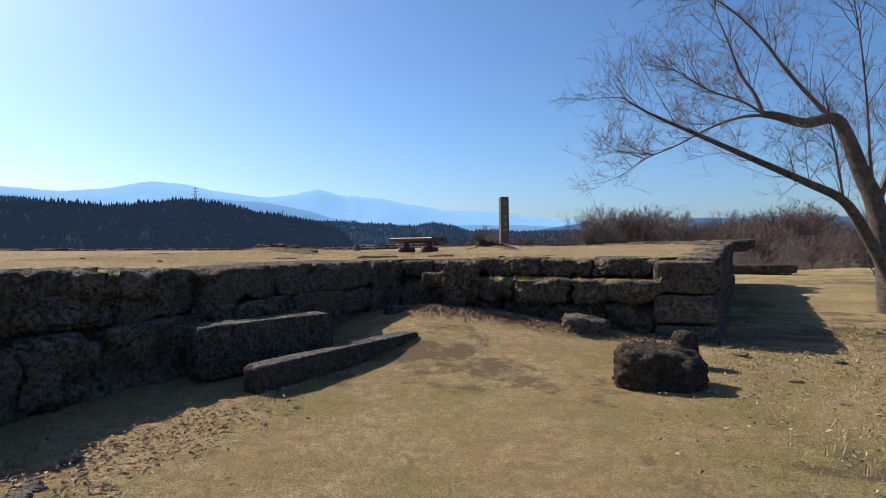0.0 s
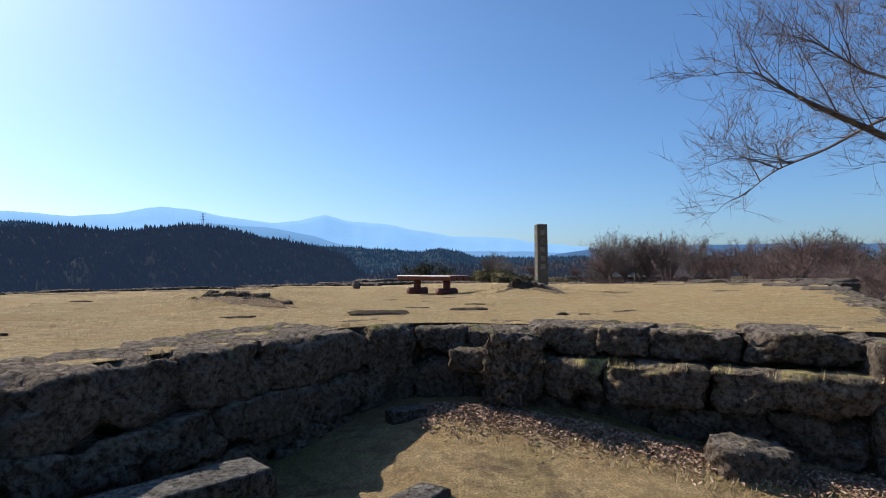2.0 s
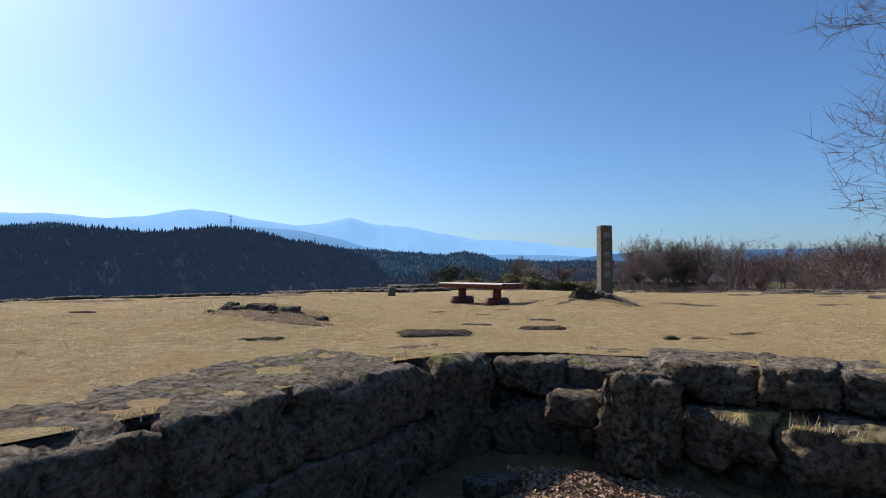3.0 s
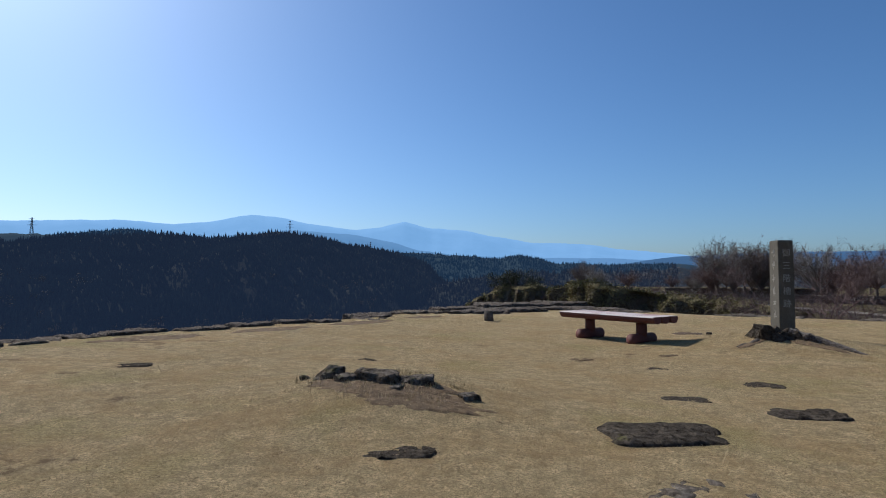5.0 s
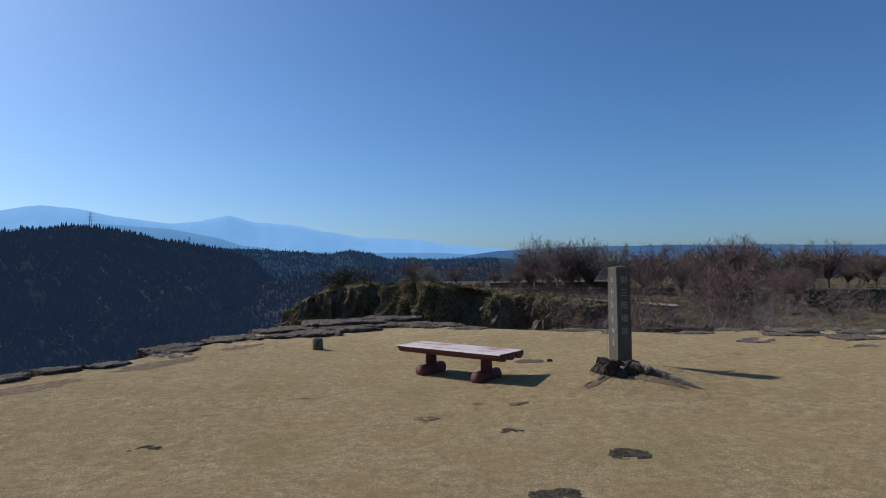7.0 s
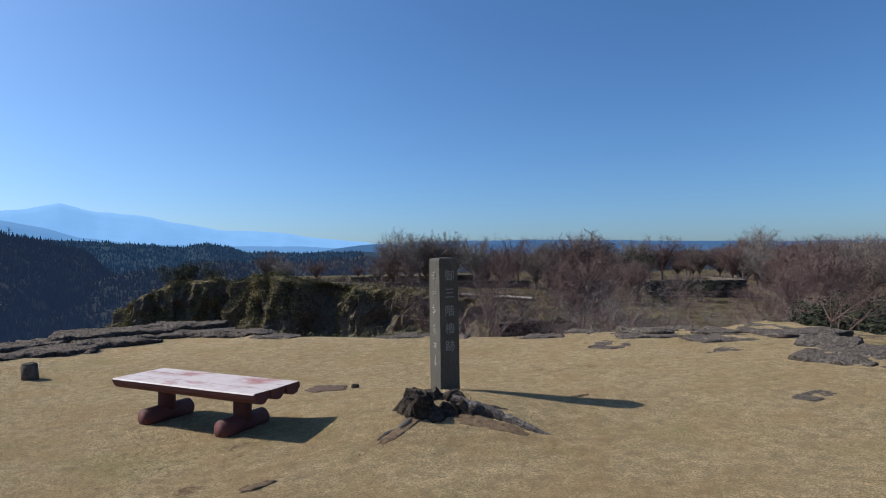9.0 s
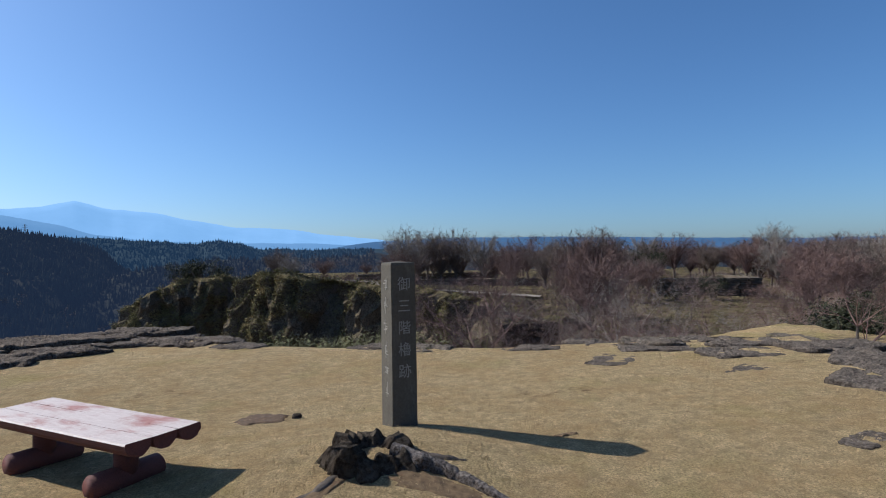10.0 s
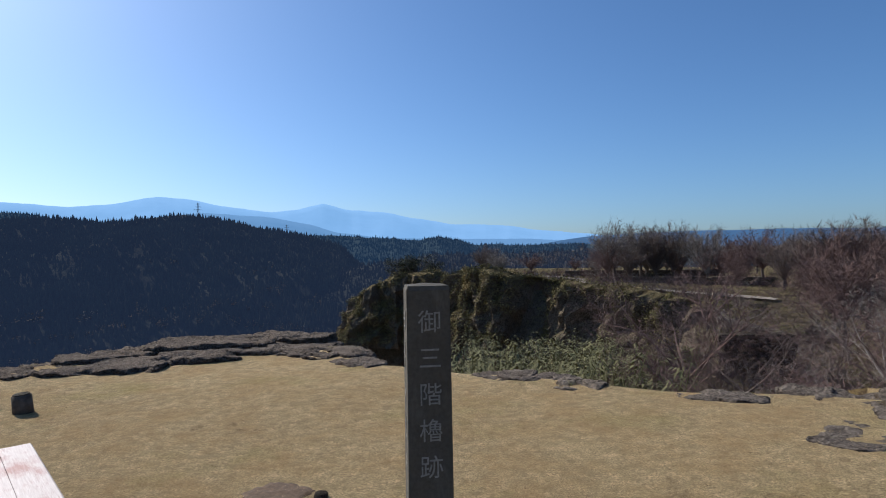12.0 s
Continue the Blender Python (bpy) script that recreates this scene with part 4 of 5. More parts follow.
def cliff(name, points, foot, rows, seed, label):
    """A rugged rock face under a line of (x, y, height), with a grassy lip behind it and scrub on it."""
    line = smooth_line(points, 26)
    n, v, f, leaves, leaf_faces = len(line), [], [], [], []
    rnd = random.Random(seed)
    for i, p in enumerate(line):
        t = line[min(i + 1, n - 1)] - line[max(i - 1, 0)]
        out = Vector((-t.y, t.x, 0)).normalized()
        for j in range(rows + 3):
            k = max(0, j - 2) / rows
            z = p.z + (foot - p.z) * k
            rib = abs(nz(p.x, p.y, 2 + seed + z * 0.06, 0.2)) * 5.0 + abs(nz(p.x, p.y, z * 0.5, 0.5)) * 2.6 + nz(p.x, p.y, z * 0.6, 1.2) * 0.7
            ledge = 0.5 * math.floor(k * 5 + 1.5 * nz(p.x, p.y, 4, 0.3))
            q = p + out * (2.2 * k + ledge * 0.6 - rib + 0.6)
            q.z = z + 0.4 * nz(p.x, p.y, z, 0.7)
            if j < 2:
                q = p - out * (6.5, 2.0)[j]
                q.z = terrain_z(q.x, q.y) - 0.3 if j == 0 else p.z + 0.5 + 0.5 * nz(p.x, p.y, 7, 0.3)
            v.append(tuple(q))
            grown = nz(p.x, p.y, z, 0.22) + 0.5 * nz(p.x, p.y, z, 0.6)
            if 1 <= j <= rows and grown > (-0.25 if j < 5 else 0.06):
                size = rnd.uniform(0.3, 0.75)
                clump(leaves, leaf_faces, q + Vector((0, 0, 0.1)), size, size, size * rnd.uniform(0.6, 1.3), 14, 0.17, rnd, 0.3, 0.4)
    w = rows + 3
    for i in range(n - 1):
        for j in range(w - 1):
            a = i * w + j
            f.append((a, a + 1, a + w + 1, a + w))
    ob = solid(name, v, f, M_CLIFF, None, False)
    ob.data.materials.append(M_BRUSHLAND)
    for k, p in enumerate(ob.data.polygons):
        if k % (w - 1) < 2:
            p.material_index = 1
    tagged(ob, label, "cliff", kind="structure")
    tagged(solid("cliff_scrub", leaves, leaf_faces, M_SCRUB, None, False), "dull olive scrub and creepers hanging on the cliff", "scrub", kind="stuff")


def scrub_leaf():
    m = Nodes("dull_scrub_leaf")
    c = m.ramp(m.noise(0.35, 5, 0.7), (0.35, (0.085, 0.08, 0.032)), (0.5, (0.19, 0.165, 0.07)), (0.66, (0.42, 0.32, 0.15)))
    return m.finish(m.mix(m.math('MULTIPLY', m.island(), 0.6), c, (0.12, 0.10, 0.045)), 0.9, None, spec=0.1)


M_SCRUB = scrub_leaf()
cliff("cliff_face", ((26.0, 55, -4.2), (23.5, 62, -3.4), (22.5, 69, -3.0), (20.5, 76, -2.5), (16.5, 84, -2.3), (11.6, 89, -1.5), (6.5, 91, -0.6), (3.0, 95, -0.9), (3.0, 103, -2.0), (5.0, 110, -3.0)), -14, 28, 3, "dark rugged cliff below the far plateau")
cliff("cliff_spur", ((6.0, 112, -2.2), (0.0, 110, -1.5), (-5.0, 110, -1.8), (-9.0, 110, -3.0), (-12.5, 111.5, -4.6), (-14.3, 116, -5.6), (-13.5, 126, -6.0)), -13, 22, 9, "dark rock spur above the valley")



def bamboo(name, spots, rnd):
    v, f = [], []
    for x, y, z, h in spots:
        lean = Vector((rnd.uniform(-0.2, 0.2), rnd.uniform(-0.2, 0.2), 1))
        base = Vector((x, y, z))
        tube(v, f, [base, base + lean * h * 0.5, base + lean * h + Vector((0.2, 0, -0.1))], [0.03, 0.025, 0.006], 4)
        for _ in range(46):
            p = base + lean * h * rnd.uniform(0.3, 1.02)
            d = Vector((rnd.gauss(0, 1), rnd.gauss(0, 1), rnd.uniform(-0.7, 0.5))).normalized()
            s = d.cross(Vector((0, 0, 1))).normalized() * 0.035
            p = p + d * rnd.uniform(0.02, 0.4)
            o = len(v)
            v += [tuple(p - s), tuple(p + s), tuple(p + d * rnd.uniform(0.2, 0.38) - Vector((0, 0, 0.08)))]
            f.append((o, o + 1, o + 2))
    return tagged(solid(name, v, f, M_LEAF_OLIVE, None, False), "olive green bamboo grass growing in the gully", "bamboo", kind="stuff")


rb = random.Random(4)
grove = []
for _ in range(330):
    y = rb.uniform(30, 50)
    x = rb.uniform(0.5, 9) + (y - 30) * 0.15
    h = rb.uniform(3.2, 5.2)
    grove.append((x, y, -1.2 - 0.1 * (y - 30) + rb.uniform(-1.2, 0.3) - h, h))
bamboo("bamboo_grove", grove, rb)


def brushwood():
    """Leafless undergrowth on the lower terraces and slopes."""
    rnd = random.Random(14)
    for name, mat, n, test in (("brushwood", M_TWIG_RED, 2600, 0), ("grey_brushwood", M_TWIG_GREY, 1500, 1), ("dry_undergrowth", M_TWIG, 2000, 2)):
        v, f = [], []
        for _ in range(n):
            if test == 2:
                y = rnd.uniform(28, 130)
                x = cliff_x(y) - rnd.uniform(-5, 18)
            else:
                az, r = rnd.uniform(-8, -85), 20 + 120 * rnd.random() ** 1.5
                x, y = r * math.sin(radians(-az)), 10 + r * math.cos(radians(az))
                if x < cliff_x(y) - 1 or terrain_z(x, y) > -2.0 or (open_view(x, y) and rnd.random() < 0.8):
                    continue
                if test == 1 and nz(x, y, 0, 0.05) < 0:
                    continue
            z = terrain_z(x, y)
            h = rnd.uniform(0.8, 2.0) * (1 + 0.3 * nz(x, y, 0, 0.06))
            w = 0.006 + 0.00016 * math.hypot(x, y)
            for _ in range(9):
                d = Vector((rnd.gauss(0, 0.5), rnd.gauss(0, 0.5), 1)).normalized()
                p = Vector((x + rnd.gauss(0, 0.35), y + rnd.gauss(0, 0.35), z))
                for b in range(4):
                    q = p + d * h * b * 0.22
                    e = (d + Vector((rnd.gauss(0, 0.45), rnd.gauss(0, 0.45), rnd.gauss(0, 0.2))) * (b > 0)).normalized()
                    s = e.orthogonal().normalized() * w
                    o = len(v)
                    v += [tuple(q - s), tuple(q + s), tuple(q + e * h * (0.9 if b == 0 else 0.45))]
                    f.append((o, o + 1, o + 2))
        tagged(solid(name, v, f, mat, None, False), "leafless reddish brushwood and dry undergrowth", "brushwood", kind="stuff")


brushwood()


def far_woods():
    """Bare woods further out and thickets low on the hillside."""
    rnd = random.Random(3)
    v, f = [], []
    for _ in range(600):
        az, r = rnd.uniform(0, -100), rnd.uniform(125, 330)
        x, y = -r * math.sin(radians(az)), 10 + r * math.cos(radians(az))
        z = terrain_z(x, y)
        if x < cliff_x(y) and r < 170:
            continue
        h = rnd.uniform(3, 6)
        for _ in range(3):
            clump(v, f, (x + rnd.gauss(0, 1.5), y + rnd.gauss(0, 1.5), z + h * rnd.uniform(0.4, 0.9)), h * 0.4, h * 0.4, h * 0.35, 24, 0.6, rnd, 0.3, 0.07)
    tagged(solid("far_woods", v, f, M_TWIG, None, False), "brown leafless woods beyond the terraces", "woods", kind="stuff")
    v, f = [], []
    vs = [p.co for p in hill.data.vertices]
    for _ in range(1500):
        i, j = rnd.randrange(len(vs) // 18 - 1), rnd.randrange(1, 9)
        p = vs[i * 18 + j]
        if nz(p.x, p.y, p.z, 0.012) < 0.1 and j > 4:
            continue
        h = rnd.uniform(3, 6)
        clump(v, f, (p.x + rnd.gauss(0, 5), p.y + rnd.gauss(0, 5), p.z + h * 0.5), h * 0.6, h * 0.6, h * 0.45, 30, 0.7, rnd, 0.3, 0.12)
    tagged(solid("hillside_thicket", v, f, M_TWIG, None, False), "brown leafless thickets low on the hillside", "woods", kind="stuff")


far_woods()


# ---- things on the lawn ----
def on_lawn(name, x, y, sx, sy, top, yaw, seed, mat, label, category="stone", rough=0.17, group="", square=4.0, thick=0.14, cuts=9):
    z = platform_z(x, y) + top
    ob = slab(name, x, y, z, sx, sy, thick, yaw, seed, mat, label, category, rough, square, (0, 0), cuts)
    if group:
        tagged(ob, group=group)
    return ob


on_lawn("base_stone", -0.48, 14.9, 0.46, 0.20, 0.012, -35, 201, M_ROCK, "dark flat foundation stone flush with the lawn", group="foundation stones in the lawn")
on_lawn("base_stone", -0.66, 13.42, 0.42, 0.24, 0.012, -10, 202, M_ROCK, "dark flat foundation stone flush with the lawn", group="foundation stones in the lawn")
on_lawn("base_stone", 0.2, 14.13, 0.46, 0.30, 0.012, -12, 203, M_ROCK, "dark flat foundation stone flush with the lawn", group="foundation stones in the lawn")
on_lawn("base_stone", 0.09, 12.95, 0.60, 0.38, 0.03, -5, 204, M_ROCK, "dark mossy foundation stone standing out of the lawn", group="foundation stones in the lawn")
on_lawn("base_stone", -1.12, 12.2, 0.85, 0.5, 0.036, 8, 205, M_ROCK, "broad dark foundation stone standing out of the lawn", group="foundation stones in the lawn")
on_lawn("base_stone", 1.22, 12.02, 0.2, 0.16, 0.036, 0, 206, M_ROCK, "small dark stone standing out of the lawn", group="foundation stones in the lawn")
on_lawn("base_stone", 1.5, 12.05, 0.18, 0.14, 0.021, 20, 207, M_ROCK, "small dark stone standing out of the lawn", group="foundation stones in the lawn")
on_lawn("base_stone", -3.87, 14.97, 0.36, 0.2, 0.012, 10, 208, M_ROCK, "dark flat foundation stone flush with the lawn", group="foundation stones in the lawn")
on_lawn("base_stone", -6.1, 13.85, 0.55, 0.35, 0.012, 20, 209, M_ROCK, "dark flat foundation stone flush with the lawn", group="foundation stones in the lawn")
on_lawn("base_stone", -2.75, 11.6, 0.5, 0.3, 0.012, 15, 210, M_ROCK, "dark flat foundation stone flush with the lawn", group="foundation stones in the lawn")
on_lawn("base_stone", 2.2, 12.4, 0.5, 0.18, 0.012, 5, 211, M_ROCK, "dark flat foundation stone flush with the lawn", group="foundation stones in the lawn")
for i, (x, y, sx, sy, top, yaw) in enumerate(((-3.55, 12.84, 0.24, 0.16, 0.13, 20), (-3.38, 12.7, 0.16, 0.12, 0.08, 60), (-3.12, 12.75, 0.34, 0.2, 0.09, -15), (-2.84, 12.76, 0.26, 0.16, 0.08, 10), (-2.4, 12.6, 0.16, 0.12, 0.07, 30), (-3.25, 12.98, 0.26, 0.18, 0.07, 50), (-3.75, 12.95, 0.2, 0.14, 0.04, 0), (-2.95, 12.55, 0.14, 0.1, 0.03, 75))):
    on_lawn("mound_rock", x, y, sx, sy, top * 0.7, yaw, 220 + i, M_STONE, "jagged grey rock on a low grassy mound", "rock", 0.24, "rocks on the mound", 7.0, 0.22, 12)
on_lawn("pebble", 1.13, 18.75, 0.10, 0.08, 0.04, 0, 241, M_ROCK, "small dark pebble on the lawn", "pebble", 0.1, "", 3.0, 0.08, 4)
on_lawn("pebble", -5.3, 9.9, 0.09, 0.07, 0.03, 0, 242, M_ROCK, "small dark pebble on the lawn", "pebble", 0.1, "", 3.0, 0.08, 4)
on_lawn("pebble", -4.0, 9.6, 0.08, 0.07, 0.03, 0, 243, M_ROCK, "small dark pebble on the lawn", "pebble", 0.1, "", 3.0, 0.08, 4)


M_EARTH = plain("brown_earth", (0.10, 0.065, 0.037), (0.30, 0.205, 0.11), 18, 0.97, 0.9, 0.03)


def bare_patch(x0, y0, rx, ry, yaw, seed, mat, label, lift=0.006):
    """A ragged patch of bare ground that follows the lawn."""
    v, f, n, rings = [], [], 48, 6
    ca, sa = math.cos(radians(yaw)), math.sin(radians(yaw))
    for j in range(rings + 1):
        for k in range(n):
            a = 2 * math.pi * k / n
            q = j / rings * (1 + 0.35 * nz(math.cos(a) * 1.5, math.sin(a) * 1.5, seed) + 0.3 * nz(math.cos(a) * 4, math.sin(a) * 4, seed + 3) + 0.2 * nz(math.cos(a) * 11, math.sin(a) * 11, seed))
            px, py = rx * q * math.cos(a), ry * q * math.sin(a)
            x, y = x0 + px * ca - py * sa, y0 + px * sa + py * ca
            v.append((x, y, platform_z(x, y) + (lift if j < rings else -0.012) + (0.014 * nz(x, y, seed, 14) if j < rings else 0)))
    for j in range(rings):
        for k in range(n):
            a, b = j * n + k, j * n + (k + 1) % n
            f.append((a, b, b + n, a + n))
    return tagged(solid("bare_patch", v, f, mat), label, "earth", "bare patches in the lawn")


EARTH_LABEL = "ragged patch of bare dark earth in the lawn"
for i, (x, y, rx, ry, yaw) in enumerate(((-2.95, 12.58, 0.75, 0.24, -4), (-2.75, 12.35, 0.5, 0.16, 0), (1.75, 16.3, 0.34, 0.12, -40), (0.98, 16.45, 0.3, 0.06, 35), (-6.2, 17.7, 0.8, 0.26, 60), (-5.2, 19.6, 0.9, 0.24, 62), (-4.3, 21.6, 0.7, 0.2, 62), (-7.2, 15.9, 0.8, 0.28, 60), (3.2, 17.1, 0.12, 0.05, 10), (-1.3, 15.6, 0.16, 0.07, 0), (-0.2, 16.0, 0.14, 0.06, 20))):
    bare_patch(x, y, rx, ry, yaw, i * 3.7, M_EARTH, EARTH_LABEL)
bare_patch(0.81, 18.83, 0.23, 0.22, 0, 80.5, plain("damp_brown_earth", (0.06, 0.038, 0.023), (0.15, 0.098, 0.056), 30), "round bare patch of brown earth in the lawn", 0.012)


def post_stump(x, y):
    z = platform_z(x, y)
    root = empty("wooden_post_stump", pose(x, y, z - 0.02, 3, -4, 15))
    tagged(root, "short weathered wooden post stump in the lawn", "post")
    bm = bmesh.new()
    bmesh.ops.create_cone(bm, cap_ends=True, segments=14, radius1=0.105, radius2=0.098, depth=0.26, matrix=Matrix.Translation((0, 0, 0.1)))
    bmesh.ops.bevel(bm, geom=[e for e in bm.edges if e.verts[0].co.z > 0.2 and e.verts[1].co.z > 0.2], offset=0.012, segments=2, affect='EDGES')
    part("stub", bm, M_BARK, root, "", True)
    bm = bmesh.new()
    bmesh.ops.create_cone(bm, cap_ends=True, segments=14, radius1=0.085, radius2=0.08, depth=0.012, matrix=Matrix.Translation((0, 0, 0.234)))
    part("cut_face", bm, M_SLAB, root, "pale weathered cut face")


post_stump(-2.75, 21.2)


def tree_stump():
    x0, y0 = 1.445, 16.79
    z0 = platform_z(x0, y0)
    root = empty("tree_stump", pose(x0, y0, z0 - 0.06))
    tagged(root, "rotten dark hollow tree stump with long weathered roots", "stump")
    rnd = random.Random(8)
    v, f = [], []
    n, rows = 72, ((0.33, -0.1), (0.31, 0.02), (0.285, 0.09), (0.25, 0.145), (0.17, 0.135), (0.14, 0.07), (0.12, 0.0))
    for j, (r, z) in enumerate(rows):
        for k in range(n):
            a = 2 * math.pi * k / n
            q = 1 + 0.3 * nz(math.cos(a) * 1.6, math.sin(a) * 1.6, z * 3) + 0.2 * nz(math.cos(a) * 5, math.sin(a) * 5, z * 6) + 0.07 * nz(math.cos(a) * 13, math.sin(a) * 13, z * 9)
            low = 0.09 * nz(math.cos(a) * 2.1, math.sin(a) * 2.1, 5) + 0.06 * nz(math.cos(a) * 5, math.sin(a) * 5, 2) + 0.02 * nz(math.cos(a) * 17, math.sin(a) * 17, 2)
            v.append((r * q * 1.12 * math.cos(a), r * q * math.sin(a), z + (low if 2 <= j <= 4 else 0)))
    for j in range(len(rows) - 1):
        for k in range(n):
            a, b = j * n + k, j * n + (k + 1) % n
            f.append((a, b, b + n, a + n))
    f.append(tuple(range((len(rows) - 1) * n, len(rows) * n)))
    solid("hollow_trunk", v, f, M_ROCK, root, False)

    def root_line(pts, ra, rb, mat):
        v, f = [], []
        line = smooth_line([(x, y, platform_z(x0 + x, y0 + y) + dz - z0 + 0.06) for x, y, dz in pts], 7)
        m = len(line)
        line = [p + Vector((nz(p.x, p.y, 1, 9), nz(p.x, p.y, 2, 9), nz(p.x, p.y, 3, 9))) * 0.025 for p in line]
        tube(v, f, line, [(ra + (rb - ra) * i / (m - 1)) * (1 + 0.3 * nz(i * 0.7, ra * 90)) for i in range(m)], 9)
        solid("root", v, f, mat, root)

    pale = stone("bleached_root_wood", (0.13, 0.10, 0.08), (0.30, 0.25, 0.21), (0.45, 0.40, 0.36), (0.1, 0.1, 0.05), -0.3, 2.5, False)
    root_line(((0.10, -0.10, 0.05), (0.30, -0.26, 0.02), (0.48, -0.42, 0.0), (0.62, -0.62, -0.01), (0.78, -0.85, -0.04)), 0.075, 0.03, pale)
    root_line(((-0.18, -0.08, 0.0), (-0.38, -0.23, -0.02), (-0.58, -0.33, -0.02), (-0.78, -0.53, -0.05)), 0.05, 0.025, M_BARK)
    root_line(((0.17, 0.02, 0.0), (0.47, -0.13, -0.02), (0.67, -0.18, -0.04)), 0.05, 0.02, M_BARK)


tree_stump()


# ---- stones along the terrace rim ----
def rim_stones():
    rnd = random.Random(31)
    k = PLATFORM.index((9.1, 19.5))
    line = PLATFORM[k:]
    i = 0
    for (xa, ya), (xb, yb) in zip(line, line[1:]):
        if ya < 4:
            break
        a, b = Vector((xa, ya)), Vector((xb, yb))
        d = (b - a).normalized()
        inward = Vector((-d.y, d.x))
        s = 0.0
        left = xb < -3.5
        while s < (b - a).length:
            w = rnd.uniform(0.4, 1.0)
            c = a + d * (s + w / 2) + inward * rnd.uniform(-0.25, 0.15)
            if rnd.random() > (0.15 if left else 0.3):
                yaw = math.degrees(math.atan2(d.y, d.x)) + rnd.uniform(-18, 18)
                on_lawn("rim_stone", c.x, c.y, w, rnd.uniform(0.45, 0.85), rnd.uniform(0.01, 0.06), yaw, 300 + i, rnd.choice((M_STONE, M_PLATE, M_PLATE)),
                        "flat weathered stone on the terrace rim", "stone", 0.17, "stones along the terrace rim", 7.0, 0.26, 9)
            s += w * rnd.uniform(0.8, 1.25)
            i += 1
    # broad bedrock plates at the far corner and slabs near the side
    for j, (x, y, sx, sy, top, yaw) in enumerate(((-3.25, 23.75, 1.75, 1.25, 0.08, 8), (-4.6, 23.35, 1.3, 0.8, 0.04, -20), (-2.15, 24.55, 1.5, 1.1, 0.1, 15), (-0.95, 25.1, 1.9, 1.1, 0.09, -12), (-2.3, 25.6, 2.3, 1.3, 0.2, 6), (-0.2, 24.5, 1.1, 0.7, 0.05, -40), (-3.8, 24.6, 1.5, 1.0, 0.1, 30), (-5.6, 21.7, 1.2, 0.7, 0.03, 60), (-1.0, 26.0, 1.7, 0.9, 0.2, -20))):
        on_lawn("bedrock_plate", x, y, sx, sy, top, yaw, 400 + j, M_PLATE, "broad flat weathered rock plate at the terrace corner", "rock", 0.16, "rock plates at the corner", 9.0, 0.34, 20)
    for j, (x, y, sx, sy, top, yaw) in enumerate(((7.35, 19.1, 1.15, 0.85, 0.07, -20), (8.75, 18.7, 1.5, 0.8, 0.1, -10), (7.6, 17.15, 1.9, 1.0, 0.08, 20), (6.75, 20.0, 1.3, 0.7, 0.06, -30), (8.3, 17.9, 1.3, 0.8, 0.09, 30), (6.5, 18.2, 0.7, 0.35, 0.04, 15), (5.55, 19.6, 0.55, 0.95, 0.03, -50), (6.9, 15.6, 1.5, 0.8, 0.05, 55), (8.0, 19.6, 1.2, 0.7, 0.1, -25), (5.2, 15.9, 0.6, 0.25, 0.02, 15))):
        on_lawn("side_slab", x, y, sx, sy, top * 0.45, yaw, 430 + j, M_PLATE, "flat dark stone slab sunk in the lawn edge", "stone", 0.11, "slabs at the side of the terrace", 9.0, 0.3, 16)


rim_stones()


# ---- lower walls and path seen beyond ----
def block_wall(name, a, b, z0, z1, thick, label, seed, mat=M_STONE, w=0.8, h=0.4):
    root = empty(name, Matrix())
    tagged(root, label, "stone wall", kind="structure")
    rnd = random.Random(seed)
    a, b = Vector(a), Vector(b)
    d = (b - a).normalized()
    yaw = math.degrees(math.atan2(d.y, d.x))
    rows = max(1, round((z1 - z0) / h))
    hh = (z1 - z0) / rows
    kinds = [mesh_data("block", *block_shape(w, thick, hh, seed + i), mat, False) for i in range(4)]
    for r in range(rows):
        n = max(1, round((b - a).length / w))
        for i in range(n):
            p = a.lerp(b, (i + 0.5 + (0.25 if r % 2 else -0.0)) / n)
            ob = new("block", kinds[rnd.randrange(4)])
            ob.parent = root
            ob.matrix_world = pose(p.x, p.y, z0 + hh * (r + 0.5), 0, 0, yaw + rnd.choice((0, 180)) + rnd.uniform(-2, 2))
    return root


def block_shape(sx, sy, sz, seed):
    bm = stone_mesh(sx * 1.02, sy, sz * 0.99, seed, 2, 0.07, 14.0, False)
    bm.verts.index_update()
    v = [tuple(p.co) for p in bm.verts]
    f = [tuple(p.index for p in q.verts) for q in bm.faces]
    bm.free()
    return v, f


block_wall("wall_terrace_edge", (11.4, 26.2), (14.4, 24.6), -1.5, -0.78, 1.0, "dark low stone wall at the edge of the lower lawn", 501, M_ROCK, 0.6, 0.3)
block_wall("wall_court", (14.9, 42.4), (18.3, 42.2), -5.1, -2.2, 0.9, "dark masonry wall beside the lower court", 508, M_ROCK, 0.8, 0.4)
block_wall("wall_court", (18.4, 42.4), (18.9, 51.0), -5.1, -2.3, 0.9, "dark masonry wall beside the lower court", 509, M_STONE, 0.8, 0.4)
block_wall("wall_lower", (9.3, 31.2), (12.2, 30.0), -5.2, -2.6, 0.8, "dark masonry wall below the terrace", 502)
block_wall("wall_far_bastion", (52, 73), (62, 66), -5.0, -1.5, 1.0, "grey castle wall of fitted stones across the terraces", 503, M_SLAB, 1.2, 0.5)
block_wall("wall_far_bastion", (62, 66), (68, 78), -5.0, -1.5, 1.0, "grey castle wall of fitted stones across the terraces", 504, M_STONE, 1.2, 0.5)
block_wall("wall_far_rampart", (80, 78), (95, 66), -3.0, 0.6, 1.0, "pale castle rampart of fitted stones in the distance", 505, M_SLAB, 1.3, 0.6)
